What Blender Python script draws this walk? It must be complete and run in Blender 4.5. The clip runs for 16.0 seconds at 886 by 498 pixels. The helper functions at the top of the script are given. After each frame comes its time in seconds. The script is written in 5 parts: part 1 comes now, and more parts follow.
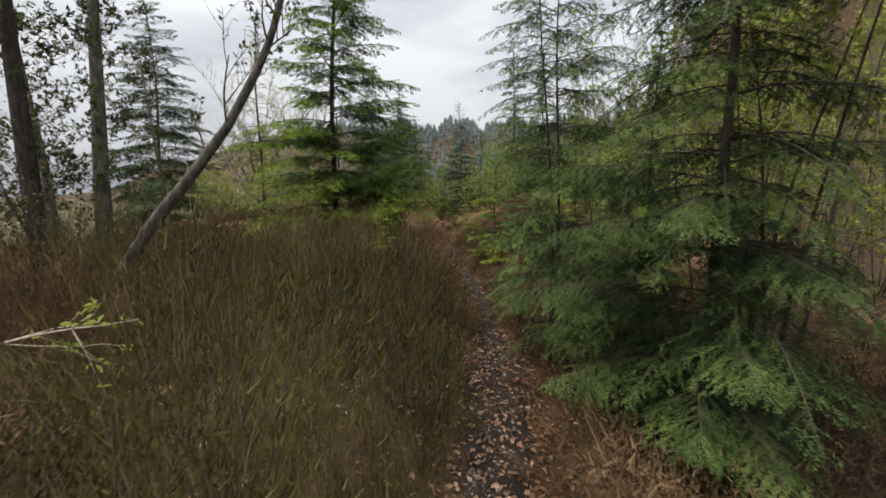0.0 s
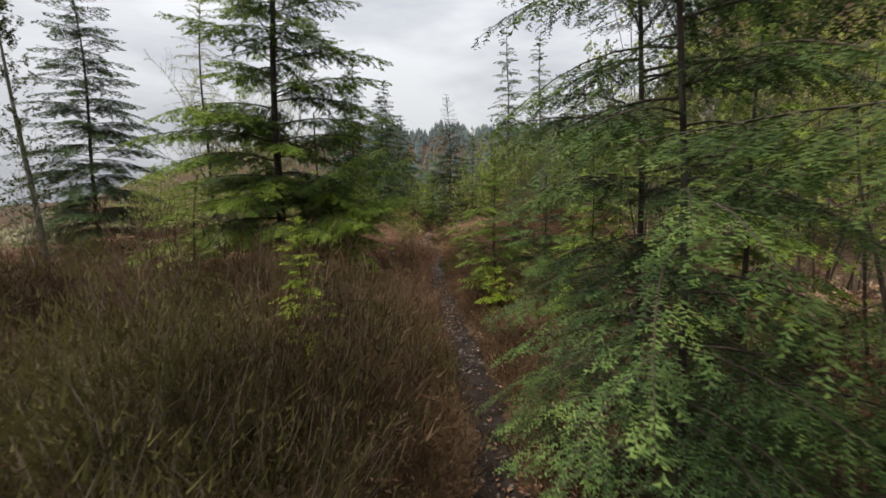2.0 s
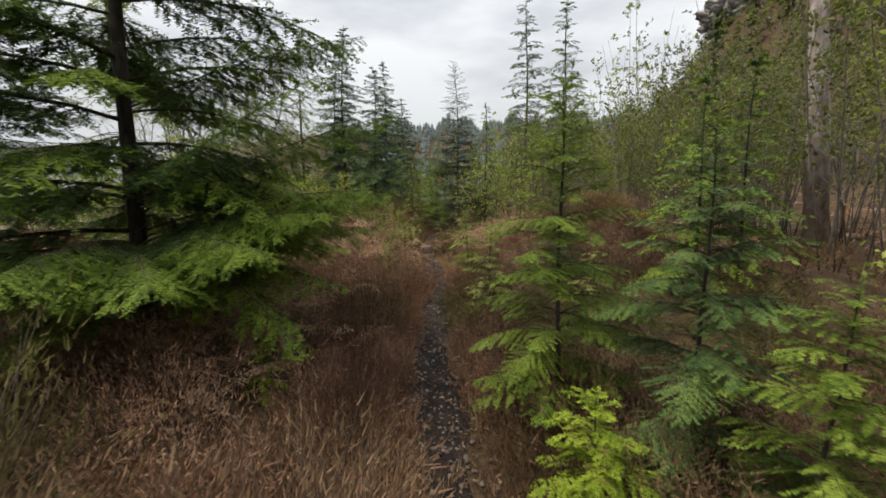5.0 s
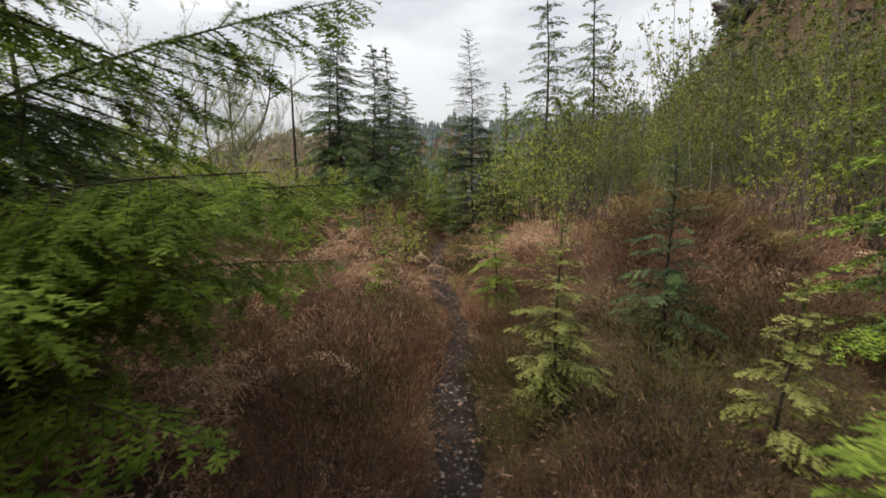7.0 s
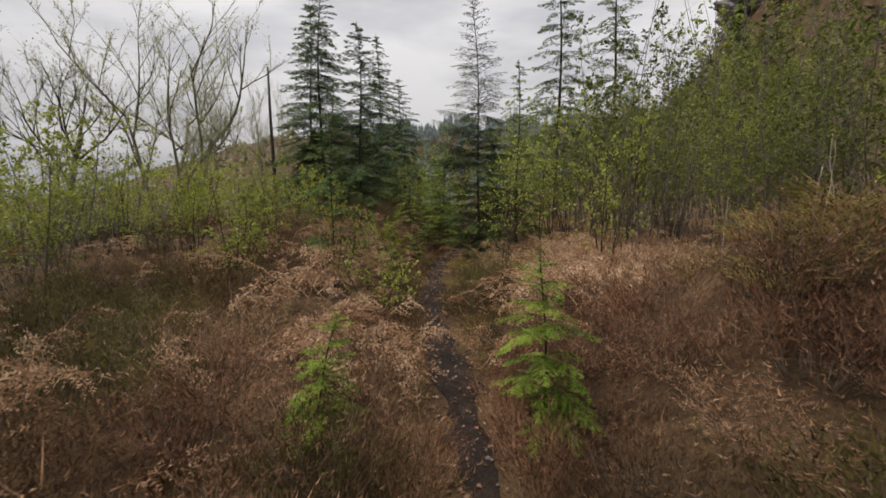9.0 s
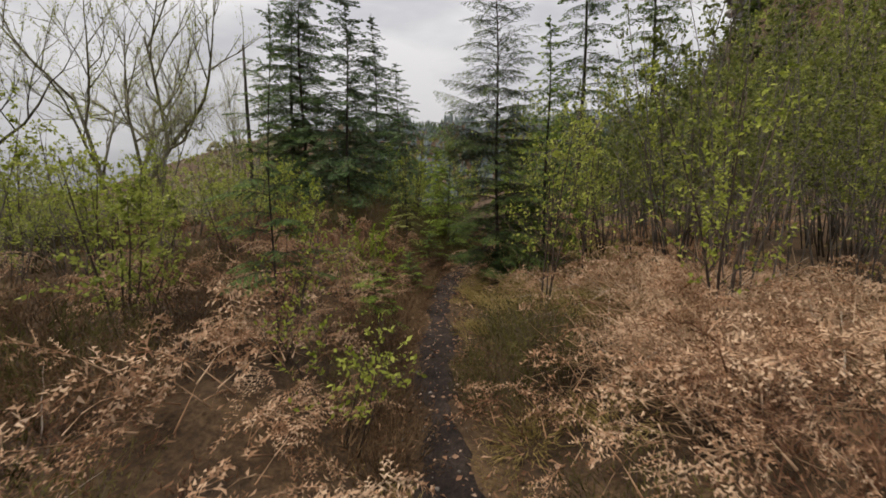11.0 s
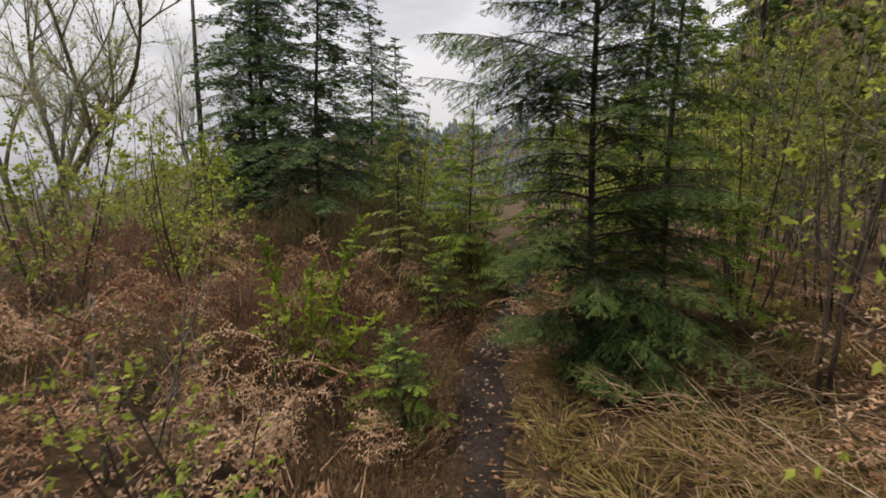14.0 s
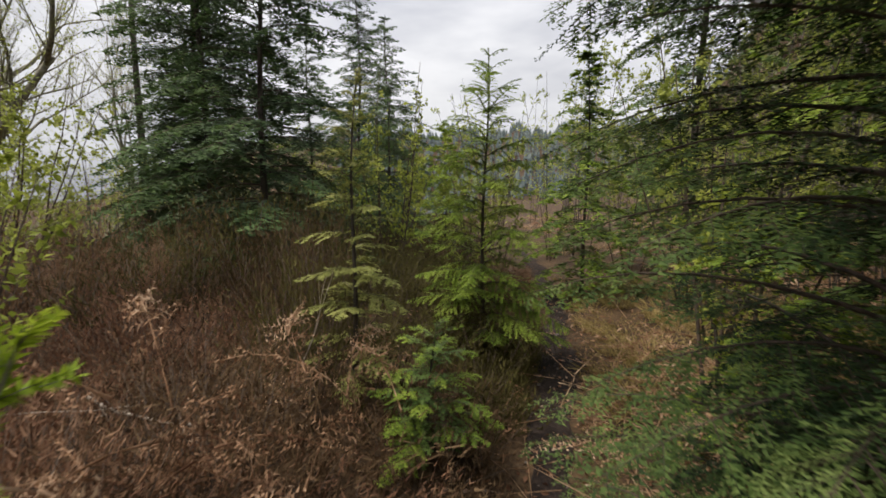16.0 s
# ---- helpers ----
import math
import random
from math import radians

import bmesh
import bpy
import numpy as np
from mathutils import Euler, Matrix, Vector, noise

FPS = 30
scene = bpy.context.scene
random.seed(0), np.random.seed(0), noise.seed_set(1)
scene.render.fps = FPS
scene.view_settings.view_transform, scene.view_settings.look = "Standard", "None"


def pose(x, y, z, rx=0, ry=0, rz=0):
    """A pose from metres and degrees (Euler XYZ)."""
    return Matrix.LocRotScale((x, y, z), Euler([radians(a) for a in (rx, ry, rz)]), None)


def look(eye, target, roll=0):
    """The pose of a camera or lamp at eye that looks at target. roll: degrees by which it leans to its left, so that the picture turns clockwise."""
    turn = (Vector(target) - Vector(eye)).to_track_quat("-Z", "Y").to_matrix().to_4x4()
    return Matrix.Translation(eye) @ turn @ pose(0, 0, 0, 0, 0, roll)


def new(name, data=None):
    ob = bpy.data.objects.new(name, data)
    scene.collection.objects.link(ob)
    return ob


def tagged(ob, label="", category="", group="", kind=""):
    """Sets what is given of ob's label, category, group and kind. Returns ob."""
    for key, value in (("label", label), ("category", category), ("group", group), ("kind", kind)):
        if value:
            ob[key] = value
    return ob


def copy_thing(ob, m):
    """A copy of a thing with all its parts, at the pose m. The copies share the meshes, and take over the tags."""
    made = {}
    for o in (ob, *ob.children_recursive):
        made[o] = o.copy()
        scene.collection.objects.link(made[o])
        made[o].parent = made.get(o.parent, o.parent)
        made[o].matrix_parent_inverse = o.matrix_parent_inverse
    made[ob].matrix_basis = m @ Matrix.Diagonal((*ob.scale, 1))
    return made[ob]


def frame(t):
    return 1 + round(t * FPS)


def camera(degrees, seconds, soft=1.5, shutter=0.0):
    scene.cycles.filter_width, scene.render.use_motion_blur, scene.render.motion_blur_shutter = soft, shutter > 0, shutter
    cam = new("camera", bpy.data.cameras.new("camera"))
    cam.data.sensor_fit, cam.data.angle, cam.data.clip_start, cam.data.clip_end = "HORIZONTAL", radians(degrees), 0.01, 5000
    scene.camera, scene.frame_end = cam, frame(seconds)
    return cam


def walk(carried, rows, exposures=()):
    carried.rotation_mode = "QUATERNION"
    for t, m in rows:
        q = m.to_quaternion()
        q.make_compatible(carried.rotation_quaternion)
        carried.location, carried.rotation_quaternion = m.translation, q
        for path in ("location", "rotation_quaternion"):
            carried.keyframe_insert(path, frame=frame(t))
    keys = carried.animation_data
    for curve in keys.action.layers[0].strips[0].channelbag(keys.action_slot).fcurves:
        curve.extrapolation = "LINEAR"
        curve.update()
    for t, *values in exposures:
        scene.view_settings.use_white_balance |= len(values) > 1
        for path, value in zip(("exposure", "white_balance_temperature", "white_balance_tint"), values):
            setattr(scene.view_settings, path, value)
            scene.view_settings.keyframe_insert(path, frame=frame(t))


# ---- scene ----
cam = camera(90.6, 16.0, 1.7, 0.2)
PATH = (
    (0.0, pose(0.000, 0.000, 1.500, 82.3, 0.0, 0.0)),
    (0.5, pose(-0.023, 0.604, 1.488, 82.4, 0.2, -0.4)),
    (1.0, pose(0.027, 1.205, 1.504, 82.5, 0.5, -0.8)),
    (1.5, pose(0.085, 1.836, 1.516, 82.8, 0.5, -1.0)),
    (2.0, pose(0.173, 2.433, 1.532, 82.9, 0.5, -1.1)),
    (2.5, pose(0.185, 3.001, 1.514, 82.9, 0.5, -1.1)),
    (3.0, pose(0.223, 3.613, 1.497, 82.3, 0.1, -0.6)),
    (5.5, pose(0.282, 6.575, 1.513, 82.3, 0.1, -0.1)),
    (6.0, pose(0.259, 7.194, 1.518, 82.2, 0.1, 0.1)),
    (6.5, pose(0.250, 7.783, 1.513, 82.0, 0.1, 0.3)),
    (7.0, pose(0.157, 8.381, 1.470, 82.1, 0.1, 0.5)),
    (7.5, pose(0.120, 8.944, 1.478, 82.1, 0.0, 0.4)),
    (8.0, pose(0.069, 9.498, 1.487, 82.2, 0.1, 0.4)),
    (8.5, pose(0.083, 10.112, 1.493, 82.4, 0.1, 0.3)),
    (9.0, pose(0.083, 10.712, 1.497, 82.4, 0.1, 0.0)),
    (11.5, pose(-0.037, 13.663, 1.503, 82.1, 0.0, 0.1)),
    (12.0, pose(-0.059, 14.291, 1.505, 82.3, -0.1, 0.3)),
    (12.5, pose(-0.093, 14.927, 1.484, 82.5, -0.1, 0.4)),
    (13.0, pose(-0.110, 15.559, 1.434, 82.7, -0.2, 0.5)),
    (13.5, pose(-0.177, 16.146, 1.391, 82.8, -0.2, 0.5)),
    (14.0, pose(-0.211, 16.759, 1.362, 83.0, -0.3, 0.5)),
    (14.5, pose(-0.255, 17.306, 1.353, 83.1, -0.3, 0.4)),
    (15.0, pose(-0.239, 17.873, 1.364, 83.2, -0.3, 0.4)),
    (15.5, pose(-0.239, 18.418, 1.378, 83.3, -0.2, 0.4)),
    (16.0, pose(-0.216, 18.990, 1.388, 83.5, -0.3, 0.2)),
)
walk(cam, PATH, ((0.0, 1.19, 6900, 10), (3.0, 1.1, 6950, 10), (5.5, 1.24, 7000, 9), (8.0, 1.25, 7050, 11), (9.0, 0.93, 7250, 13), (13.0, 0.92, 7250, 13), (14.5, 1.16, 7200, 13), (16.0, 1.19, 7050, 12)))

# ---- world and light: overcast spring day ----
world = bpy.data.worlds.new("overcast_sky")
scene.world = world
world.use_nodes = True
wn, wl = world.node_tree.nodes, world.node_tree.links
wn.clear()
w_out = wn.new("ShaderNodeOutputWorld")
w_bg = wn.new("ShaderNodeBackground")
w_sky = wn.new("ShaderNodeTexSky")
w_sky.sky_type, w_sky.sun_disc = "NISHITA", False
w_sky.sun_elevation, w_sky.sun_rotation = radians(62), radians(-60)
w_coord = wn.new("ShaderNodeTexCoord")
w_map = wn.new("ShaderNodeMapping")
w_map.inputs["Scale"].default_value = (1.0, 1.0, 3.2)
w_noise = wn.new("ShaderNodeTexNoise")
w_noise.inputs["Scale"].default_value = 1.7
w_noise.inputs["Detail"].default_value = 5.0
w_noise.inputs["Roughness"].default_value = 0.52
w_ramp = wn.new("ShaderNodeValToRGB")
w_ramp.color_ramp.elements[0].position = 0.36
w_ramp.color_ramp.elements[0].color = (4.3, 4.7, 5.6, 1)
w_ramp.color_ramp.elements[1].position = 0.62
w_ramp.color_ramp.elements[1].color = (8.6, 9.1, 9.9, 1)
w_mix = wn.new("ShaderNodeMix")
w_mix.data_type = "RGBA"
w_mix.inputs[0].default_value = 0.94
wl.new(w_coord.outputs["Generated"], w_map.inputs["Vector"])
wl.new(w_map.outputs["Vector"], w_noise.inputs["Vector"])
wl.new(w_noise.outputs["Fac"], w_ramp.inputs["Fac"])
wl.new(w_sky.outputs["Color"], w_mix.inputs[6])
wl.new(w_ramp.outputs["Color"], w_mix.inputs[7])
# an overcast dome is brighter overhead than near the horizon
w_xyz = wn.new("ShaderNodeSeparateXYZ")
w_dome = wn.new("ShaderNodeMapRange")
w_dome.inputs["From Min"].default_value, w_dome.inputs["From Max"].default_value = 0.15, 1.0
w_dome.inputs["To Min"].default_value, w_dome.inputs["To Max"].default_value = 0.8, 1.75
w_lift = wn.new("ShaderNodeVectorMath")
w_lift.operation = "SCALE"
wl.new(w_coord.outputs["Generated"], w_xyz.inputs["Vector"])
wl.new(w_xyz.outputs["Z"], w_dome.inputs["Value"])
wl.new(w_mix.outputs[2], w_lift.inputs[0])
wl.new(w_dome.outputs["Result"], w_lift.inputs["Scale"])
wl.new(w_lift.outputs["Vector"], w_bg.inputs["Color"])
wl.new(w_bg.outputs["Background"], w_out.inputs["Surface"])
w_bg.inputs["Strength"].default_value = 0.05
sun = new("sun", bpy.data.lights.new("sun", "SUN"))
sun.data.energy, sun.data.angle, sun.data.color = 1.5, radians(22), (1.0, 0.96, 0.88)
sun.matrix_world = look((-8, 12.5, 17), (0, 12, 0))


# ---- materials ----
def base_material(name):
    m = bpy.data.materials.new(name)
    m.use_nodes = True
    n, l = m.node_tree.nodes, m.node_tree.links
    return m, n, l, n["Principled BSDF"]


def plant_material(name, dark, mid, light, rough=0.6, through_light=0.25, patch=6.0, island=0.45):
    """Leaf or stem colour that changes from piece to piece, from plant to plant and in soft patches."""
    m, n, l, p = base_material(name)
    geo = n.new("ShaderNodeNewGeometry")
    info = n.new("ShaderNodeObjectInfo")
    big = n.new("ShaderNodeTexNoise")
    big.inputs["Scale"].default_value = patch
    big.inputs["Detail"].default_value = 3.0
    l.new(geo.outputs["Position"], big.inputs["Vector"])
    a = n.new("ShaderNodeMath")
    a.operation = "MULTIPLY_ADD"
    a.inputs[1].default_value = island
    l.new(geo.outputs["Random Per Island"], a.inputs[0])
    b = n.new("ShaderNodeMath")
    b.operation = "MULTIPLY_ADD"
    b.inputs[1].default_value = 1.5
    b.inputs[2].default_value = -0.35 - 0.5 * island
    l.new(big.outputs["Fac"], b.inputs[0])
    l.new(b.outputs[0], a.inputs[2])
    c = n.new("ShaderNodeMath")
    c.operation = "MULTIPLY_ADD"
    c.inputs[1].default_value = 0.25
    l.new(info.outputs["Random"], c.inputs[0])
    l.new(a.outputs[0], c.inputs[2])
    ramp = n.new("ShaderNodeValToRGB")
    e = ramp.color_ramp.elements
    e[0].position, e[0].color = 0.1, (*dark, 1)
    e[1].position, e[1].color = 0.95, (*light, 1)
    k = e.new(0.5)
    k.color = (*mid, 1)
    l.new(c.outputs[0], ramp.inputs["Fac"])
    l.new(ramp.outputs["Color"], p.inputs["Base Color"])
    p.inputs["Roughness"].default_value = rough
    p.inputs["Specular IOR Level"].default_value = 0.12
    if through_light > 0:
        t = n.new("ShaderNodeBsdfTranslucent")
        l.new(ramp.outputs["Color"], t.inputs["Color"])
        mix = n.new("ShaderNodeMixShader")
        mix.inputs["Fac"].default_value = through_light
        l.new(p.outputs["BSDF"], mix.inputs[1])
        l.new(t.outputs["BSDF"], mix.inputs[2])
        l.new(mix.outputs["Shader"], n["Material Output"].inputs["Surface"])
    return m


def bark_material(name, dark, light, scale=20.0, stretch=0.25, bump=0.5, spots=None):
    m, n, l, p = base_material(name)
    coord = n.new("ShaderNodeTexCoord")
    mp = n.new("ShaderNodeMapping")
    mp.inputs["Scale"].default_value = (1, 1, stretch)
    noi = n.new("ShaderNodeTexNoise")
    noi.inputs["Scale"].default_value, noi.inputs["Detail"].default_value = scale, 6.0
    l.new(coord.outputs["Object"], mp.inputs["Vector"])
    l.new(mp.outputs["Vector"], noi.inputs["Vector"])
    ramp = n.new("ShaderNodeValToRGB")
    e = ramp.color_ramp.elements
    e[0].position, e[0].color = 0.35, (*dark, 1)
    e[1].position, e[1].color = 0.65, (*light, 1)
    l.new(noi.outputs["Fac"], ramp.inputs["Fac"])
    colour = ramp.outputs["Color"]
    if spots:
        lich = n.new("ShaderNodeTexNoise")
        lich.inputs["Scale"].default_value, lich.inputs["Detail"].default_value = 5.0, 4.0
        l.new(coord.outputs["Object"], lich.inputs["Vector"])
        r2 = n.new("ShaderNodeValToRGB")
        r2.color_ramp.elements[0].position, r2.color_ramp.elements[1].position = 0.5, 0.6
        l.new(lich.outputs["Fac"], r2.inputs["Fac"])
        mx = n.new("ShaderNodeMix")
        mx.data_type = "RGBA"
        l.new(r2.outputs["Color"], mx.inputs[0])
        l.new(colour, mx.inputs[6])
        mx.inputs[7].default_value = (*spots, 1)
        colour = mx.outputs[2]
    l.new(colour, p.inputs["Base Color"])
    p.inputs["Roughness"].default_value = 0.85
    bp = n.new("ShaderNodeBump")
    bp.inputs["Strength"].default_value, bp.inputs["Distance"].default_value = bump, 0.02
    l.new(noi.outputs["Fac"], bp.inputs["Height"])
    l.new(bp.outputs["Normal"], p.inputs["Normal"])
    return m


def soil_material(name, tones, scale_big, scale_small, bump, rough=0.9):
    m, n, l, p = base_material(name)
    geo = n.new("ShaderNodeNewGeometry")
    a = n.new("ShaderNodeTexNoise")
    a.inputs["Scale"].default_value, a.inputs["Detail"].default_value = scale_big, 4.0
    b = n.new("ShaderNodeTexNoise")
    b.inputs["Scale"].default_value, b.inputs["Detail"].default_value = scale_small, 6.0
    b.inputs["Roughness"].default_value = 0.7
    l.new(geo.outputs["Position"], a.inputs["Vector"])
    l.new(geo.outputs["Position"], b.inputs["Vector"])
    add = n.new("ShaderNodeMath")
    add.operation = "MULTIPLY_ADD"
    add.inputs[1].default_value = 0.6
    l.new(b.outputs["Fac"], add.inputs[0])
    half = n.new("ShaderNodeMath")
    half.operation = "MULTIPLY"
    half.inputs[1].default_value = 0.5
    l.new(a.outputs["Fac"], half.inputs[0])
    l.new(half.outputs[0], add.inputs[2])
    ramp = n.new("ShaderNodeValToRGB")
    e = ramp.color_ramp.elements
    e[0].position, e[0].color = 0.38, (*tones[0], 1)
    e[1].position, e[1].color = 0.72, (*tones[2], 1)
    k = e.new(0.54)
    k.color = (*tones[1], 1)
    l.new(add.outputs[0], ramp.inputs["Fac"])
    l.new(ramp.outputs["Color"], p.inputs["Base Color"])
    p.inputs["Roughness"].default_value = rough
    p.inputs["Specular IOR Level"].default_value = 0.2
    bp = n.new("ShaderNodeBump")
    bp.inputs["Strength"].default_value, bp.inputs["Distance"].default_value = bump, 0.03
    l.new(b.outputs["Fac"], bp.inputs["Height"])
    l.new(bp.outputs["Normal"], p.inputs["Normal"])
    return m


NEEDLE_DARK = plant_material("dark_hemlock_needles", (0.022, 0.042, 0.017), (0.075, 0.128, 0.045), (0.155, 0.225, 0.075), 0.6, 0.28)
# old inner needles, darkened further: the crown's self-shade is painted into the colour
NEEDLE_DEEP = plant_material("deep_green_old_shaded_needles", (0.008, 0.017, 0.007), (0.03, 0.058, 0.022), (0.075, 0.118, 0.042), 0.6, 0.22)
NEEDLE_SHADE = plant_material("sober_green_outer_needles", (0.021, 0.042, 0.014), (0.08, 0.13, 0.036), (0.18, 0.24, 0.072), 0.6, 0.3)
NEEDLE_MID = plant_material("green_hemlock_needles", (0.034, 0.062, 0.018), (0.105, 0.172, 0.048), (0.21, 0.3, 0.08), 0.55, 0.3)
NEEDLE_BRIGHT = plant_material("bright_young_needles", (0.055, 0.09, 0.013), (0.16, 0.24, 0.032), (0.32, 0.41, 0.07), 0.55, 0.35)
NEEDLE_PALE = plant_material("pale_olive_needles", (0.09, 0.1, 0.025), (0.25, 0.27, 0.075), (0.44, 0.45, 0.15), 0.6, 0.3)
NEEDLE_YELLOW = plant_material("yellow_green_needles", (0.09, 0.14, 0.01), (0.25, 0.345, 0.03), (0.46, 0.54, 0.075), 0.55, 0.35)
NEEDLE_BLUE = plant_material("blue_green_spruce_needles", (0.026, 0.046, 0.026), (0.092, 0.138, 0.072), (0.175, 0.24, 0.12), 0.6, 0.28)
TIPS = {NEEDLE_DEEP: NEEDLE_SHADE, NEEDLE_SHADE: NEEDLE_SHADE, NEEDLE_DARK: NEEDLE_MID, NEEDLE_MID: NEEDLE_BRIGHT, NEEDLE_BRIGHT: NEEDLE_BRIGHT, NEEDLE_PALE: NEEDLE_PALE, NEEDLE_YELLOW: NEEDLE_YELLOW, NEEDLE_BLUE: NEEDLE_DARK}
LEAF_SPRING = plant_material("fresh_spring_leaves", (0.13, 0.165, 0.024), (0.32, 0.375, 0.065), (0.54, 0.58, 0.14), 0.5, 0.48)
LEAF_DARK = plant_material("dark_evergreen_leaves", (0.02, 0.028, 0.00864), (0.0633, 0.0805, 0.0228), (0.193, 0.193, 0.0638), 0.4, 0.2)
# darker copy of the budding leaves, with the thicket's shade put into the colour
LEAF_HAZE_SHADED = plant_material("shaded_thicket_leaves", (0.04, 0.05, 0.014), (0.13, 0.155, 0.038), (0.26, 0.285, 0.075), 0.6, 0.35)
LEAF_HAZE = plant_material("budding_thicket_leaves", (0.1, 0.125, 0.026), (0.28, 0.325, 0.07), (0.46, 0.49, 0.125), 0.6, 0.45)
HEATHER = plant_material("brown_heather", (0.022, 0.012, 0.006), (0.102, 0.062, 0.033), (0.27, 0.18, 0.102), 0.9, 0.15, 1.6, 0.26)
HEATHER_GREEN = plant_material("olive_heather", (0.018, 0.016, 0.006), (0.08, 0.07, 0.022), (0.2, 0.178, 0.062), 0.9, 0.2, 1.3, 0.26)
HEATHER_RED = plant_material("reddish_heather", (0.05, 0.021, 0.013), (0.2, 0.105, 0.064), (0.42, 0.26, 0.165), 0.9, 0.15, 1.6, 0.3)
BRACKEN = plant_material("dead_bracken", (0.115, 0.055, 0.03), (0.36, 0.21, 0.125), (0.62, 0.45, 0.31), 0.85, 0.2, 2.5)
STRAW = plant_material("dry_straw", (0.19, 0.11, 0.06), (0.44, 0.29, 0.18), (0.64, 0.48, 0.33), 0.8, 0.2, 3.0)
GRASS = plant_material("yellowed_grass", (0.085, 0.07, 0.02), (0.25, 0.19, 0.068), (0.46, 0.35, 0.16), 0.7, 0.3, 2.5)
DEAD_LEAF = plant_material("fallen_leaves", (0.12, 0.055, 0.03), (0.27, 0.15, 0.09), (0.46, 0.34, 0.25), 0.6, 0.1, 3.0)
TWIG = bark_material("brown_twig_bark", (0.035, 0.022, 0.015), (0.1, 0.07, 0.05), 30.0, 0.3, 0.3)
TWIG_GREY = bark_material("grey_twig_bark", (0.06, 0.05, 0.042), (0.17, 0.145, 0.125), 30.0, 0.3, 0.3)
BARK_DARK = bark_material("dark_conifer_bark", (0.02, 0.015, 0.012), (0.075, 0.058, 0.045), 26.0, 0.3, 0.7)
BARK_GREY = bark_material("grey_mossy_bark", (0.045, 0.04, 0.032), (0.2, 0.18, 0.15), 18.0, 0.35, 0.7, (0.11, 0.12, 0.06))
BARK_LEANER = bark_material("brownish_grey_bark", (0.04, 0.034, 0.028), (0.13, 0.115, 0.095), 22.0, 0.35, 0.6)
BARK_WILLOW = bark_material("pale_olive_grey_bark", (0.11, 0.1, 0.075), (0.3, 0.275, 0.21), 18.0, 0.35, 0.6, (0.2, 0.2, 0.11))
BARK_PALE = bark_material("pale_birch_bark", (0.14, 0.11, 0.095), (0.46, 0.41, 0.36), 7.0, 0.5, 0.6, (0.27, 0.2, 0.16))
DRY_STEM = bark_material("bleached_dead_twig", (0.28, 0.22, 0.17), (0.55, 0.47, 0.39), 40.0, 0.3, 0.3)
GROUND = soil_material("peaty_litter", ((0.02, 0.013, 0.008), (0.062, 0.038, 0.021), (0.15, 0.094, 0.05)), 1.6, 24.0, 0.9)
PATH_SOIL = soil_material("dark_trodden_peat", ((0.01, 0.007, 0.006), (0.026, 0.018, 0.015), (0.07, 0.05, 0.04)), 4.0, 40.0, 0.9, 0.95)
STONE = soil_material("grey_gravel", ((0.055, 0.045, 0.04), (0.15, 0.128, 0.113), (0.34, 0.3, 0.265)), 12.0, 60.0, 0.4, 0.65)
# aerial haze is painted into this forest colour: greyed and shifted to blue
FAR_FOREST_HAZED = plant_material("distant_forest", (0.07, 0.09, 0.095), (0.1, 0.125, 0.125), (0.14, 0.165, 0.155), 0.9, 0.0, 0.02)
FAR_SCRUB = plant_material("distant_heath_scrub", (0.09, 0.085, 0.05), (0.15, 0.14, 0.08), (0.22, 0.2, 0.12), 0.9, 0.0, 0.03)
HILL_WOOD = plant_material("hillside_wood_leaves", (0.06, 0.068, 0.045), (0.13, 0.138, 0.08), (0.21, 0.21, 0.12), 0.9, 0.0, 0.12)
CLIFF = soil_material("grey_crag", ((0.1, 0.095, 0.095), (0.2, 0.19, 0.185), (0.34, 0.32, 0.3)), 0.5, 3.0, 1.0)


# ---- mesh tools ----
class Geo:
    """Gathers vertices and triangles with a material slot each."""

    def __init__(self):
        self.v, self.f, self.m, self.count = [], [], [], 0

    def add(self, verts, tris, slot=0):
        verts, tris = np.asarray(verts, float).reshape(-1, 3), np.asarray(tris, int).reshape(-1, 3)
        self.v.append(verts)
        self.f.append(tris + self.count)
        self.m.append(np.full(len(tris), slot, int))
        self.count += len(verts)

    def arrays(self):
        return np.concatenate(self.v), np.concatenate(self.f), np.concatenate(self.m)

    def mesh(self, name, materials, smooth=False):
        me = bpy.data.meshes.new(name)
        if self.v:
            v, f, m = self.arrays()
            me.vertices.add(len(v))
            me.vertices.foreach_set("co", v.astype(np.float32).ravel())
            me.loops.add(len(f) * 3)
            me.loops.foreach_set("vertex_index", f.astype(np.int32).ravel())
            me.polygons.add(len(f))
            me.polygons.foreach_set("loop_start", np.arange(0, len(f) * 3, 3, dtype=np.int32))
            me.polygons.foreach_set("material_index", m.astype(np.int32))
            if smooth:
                me.polygons.foreach_set("use_smooth", np.ones(len(f), bool))
            me.update(calc_edges=True)
        for mat in materials:
            me.materials.append(mat)
        return me


def unit(a):
    a = np.asarray(a, float)
    return a / np.maximum(np.linalg.norm(a, axis=-1, keepdims=True), 1e-9)


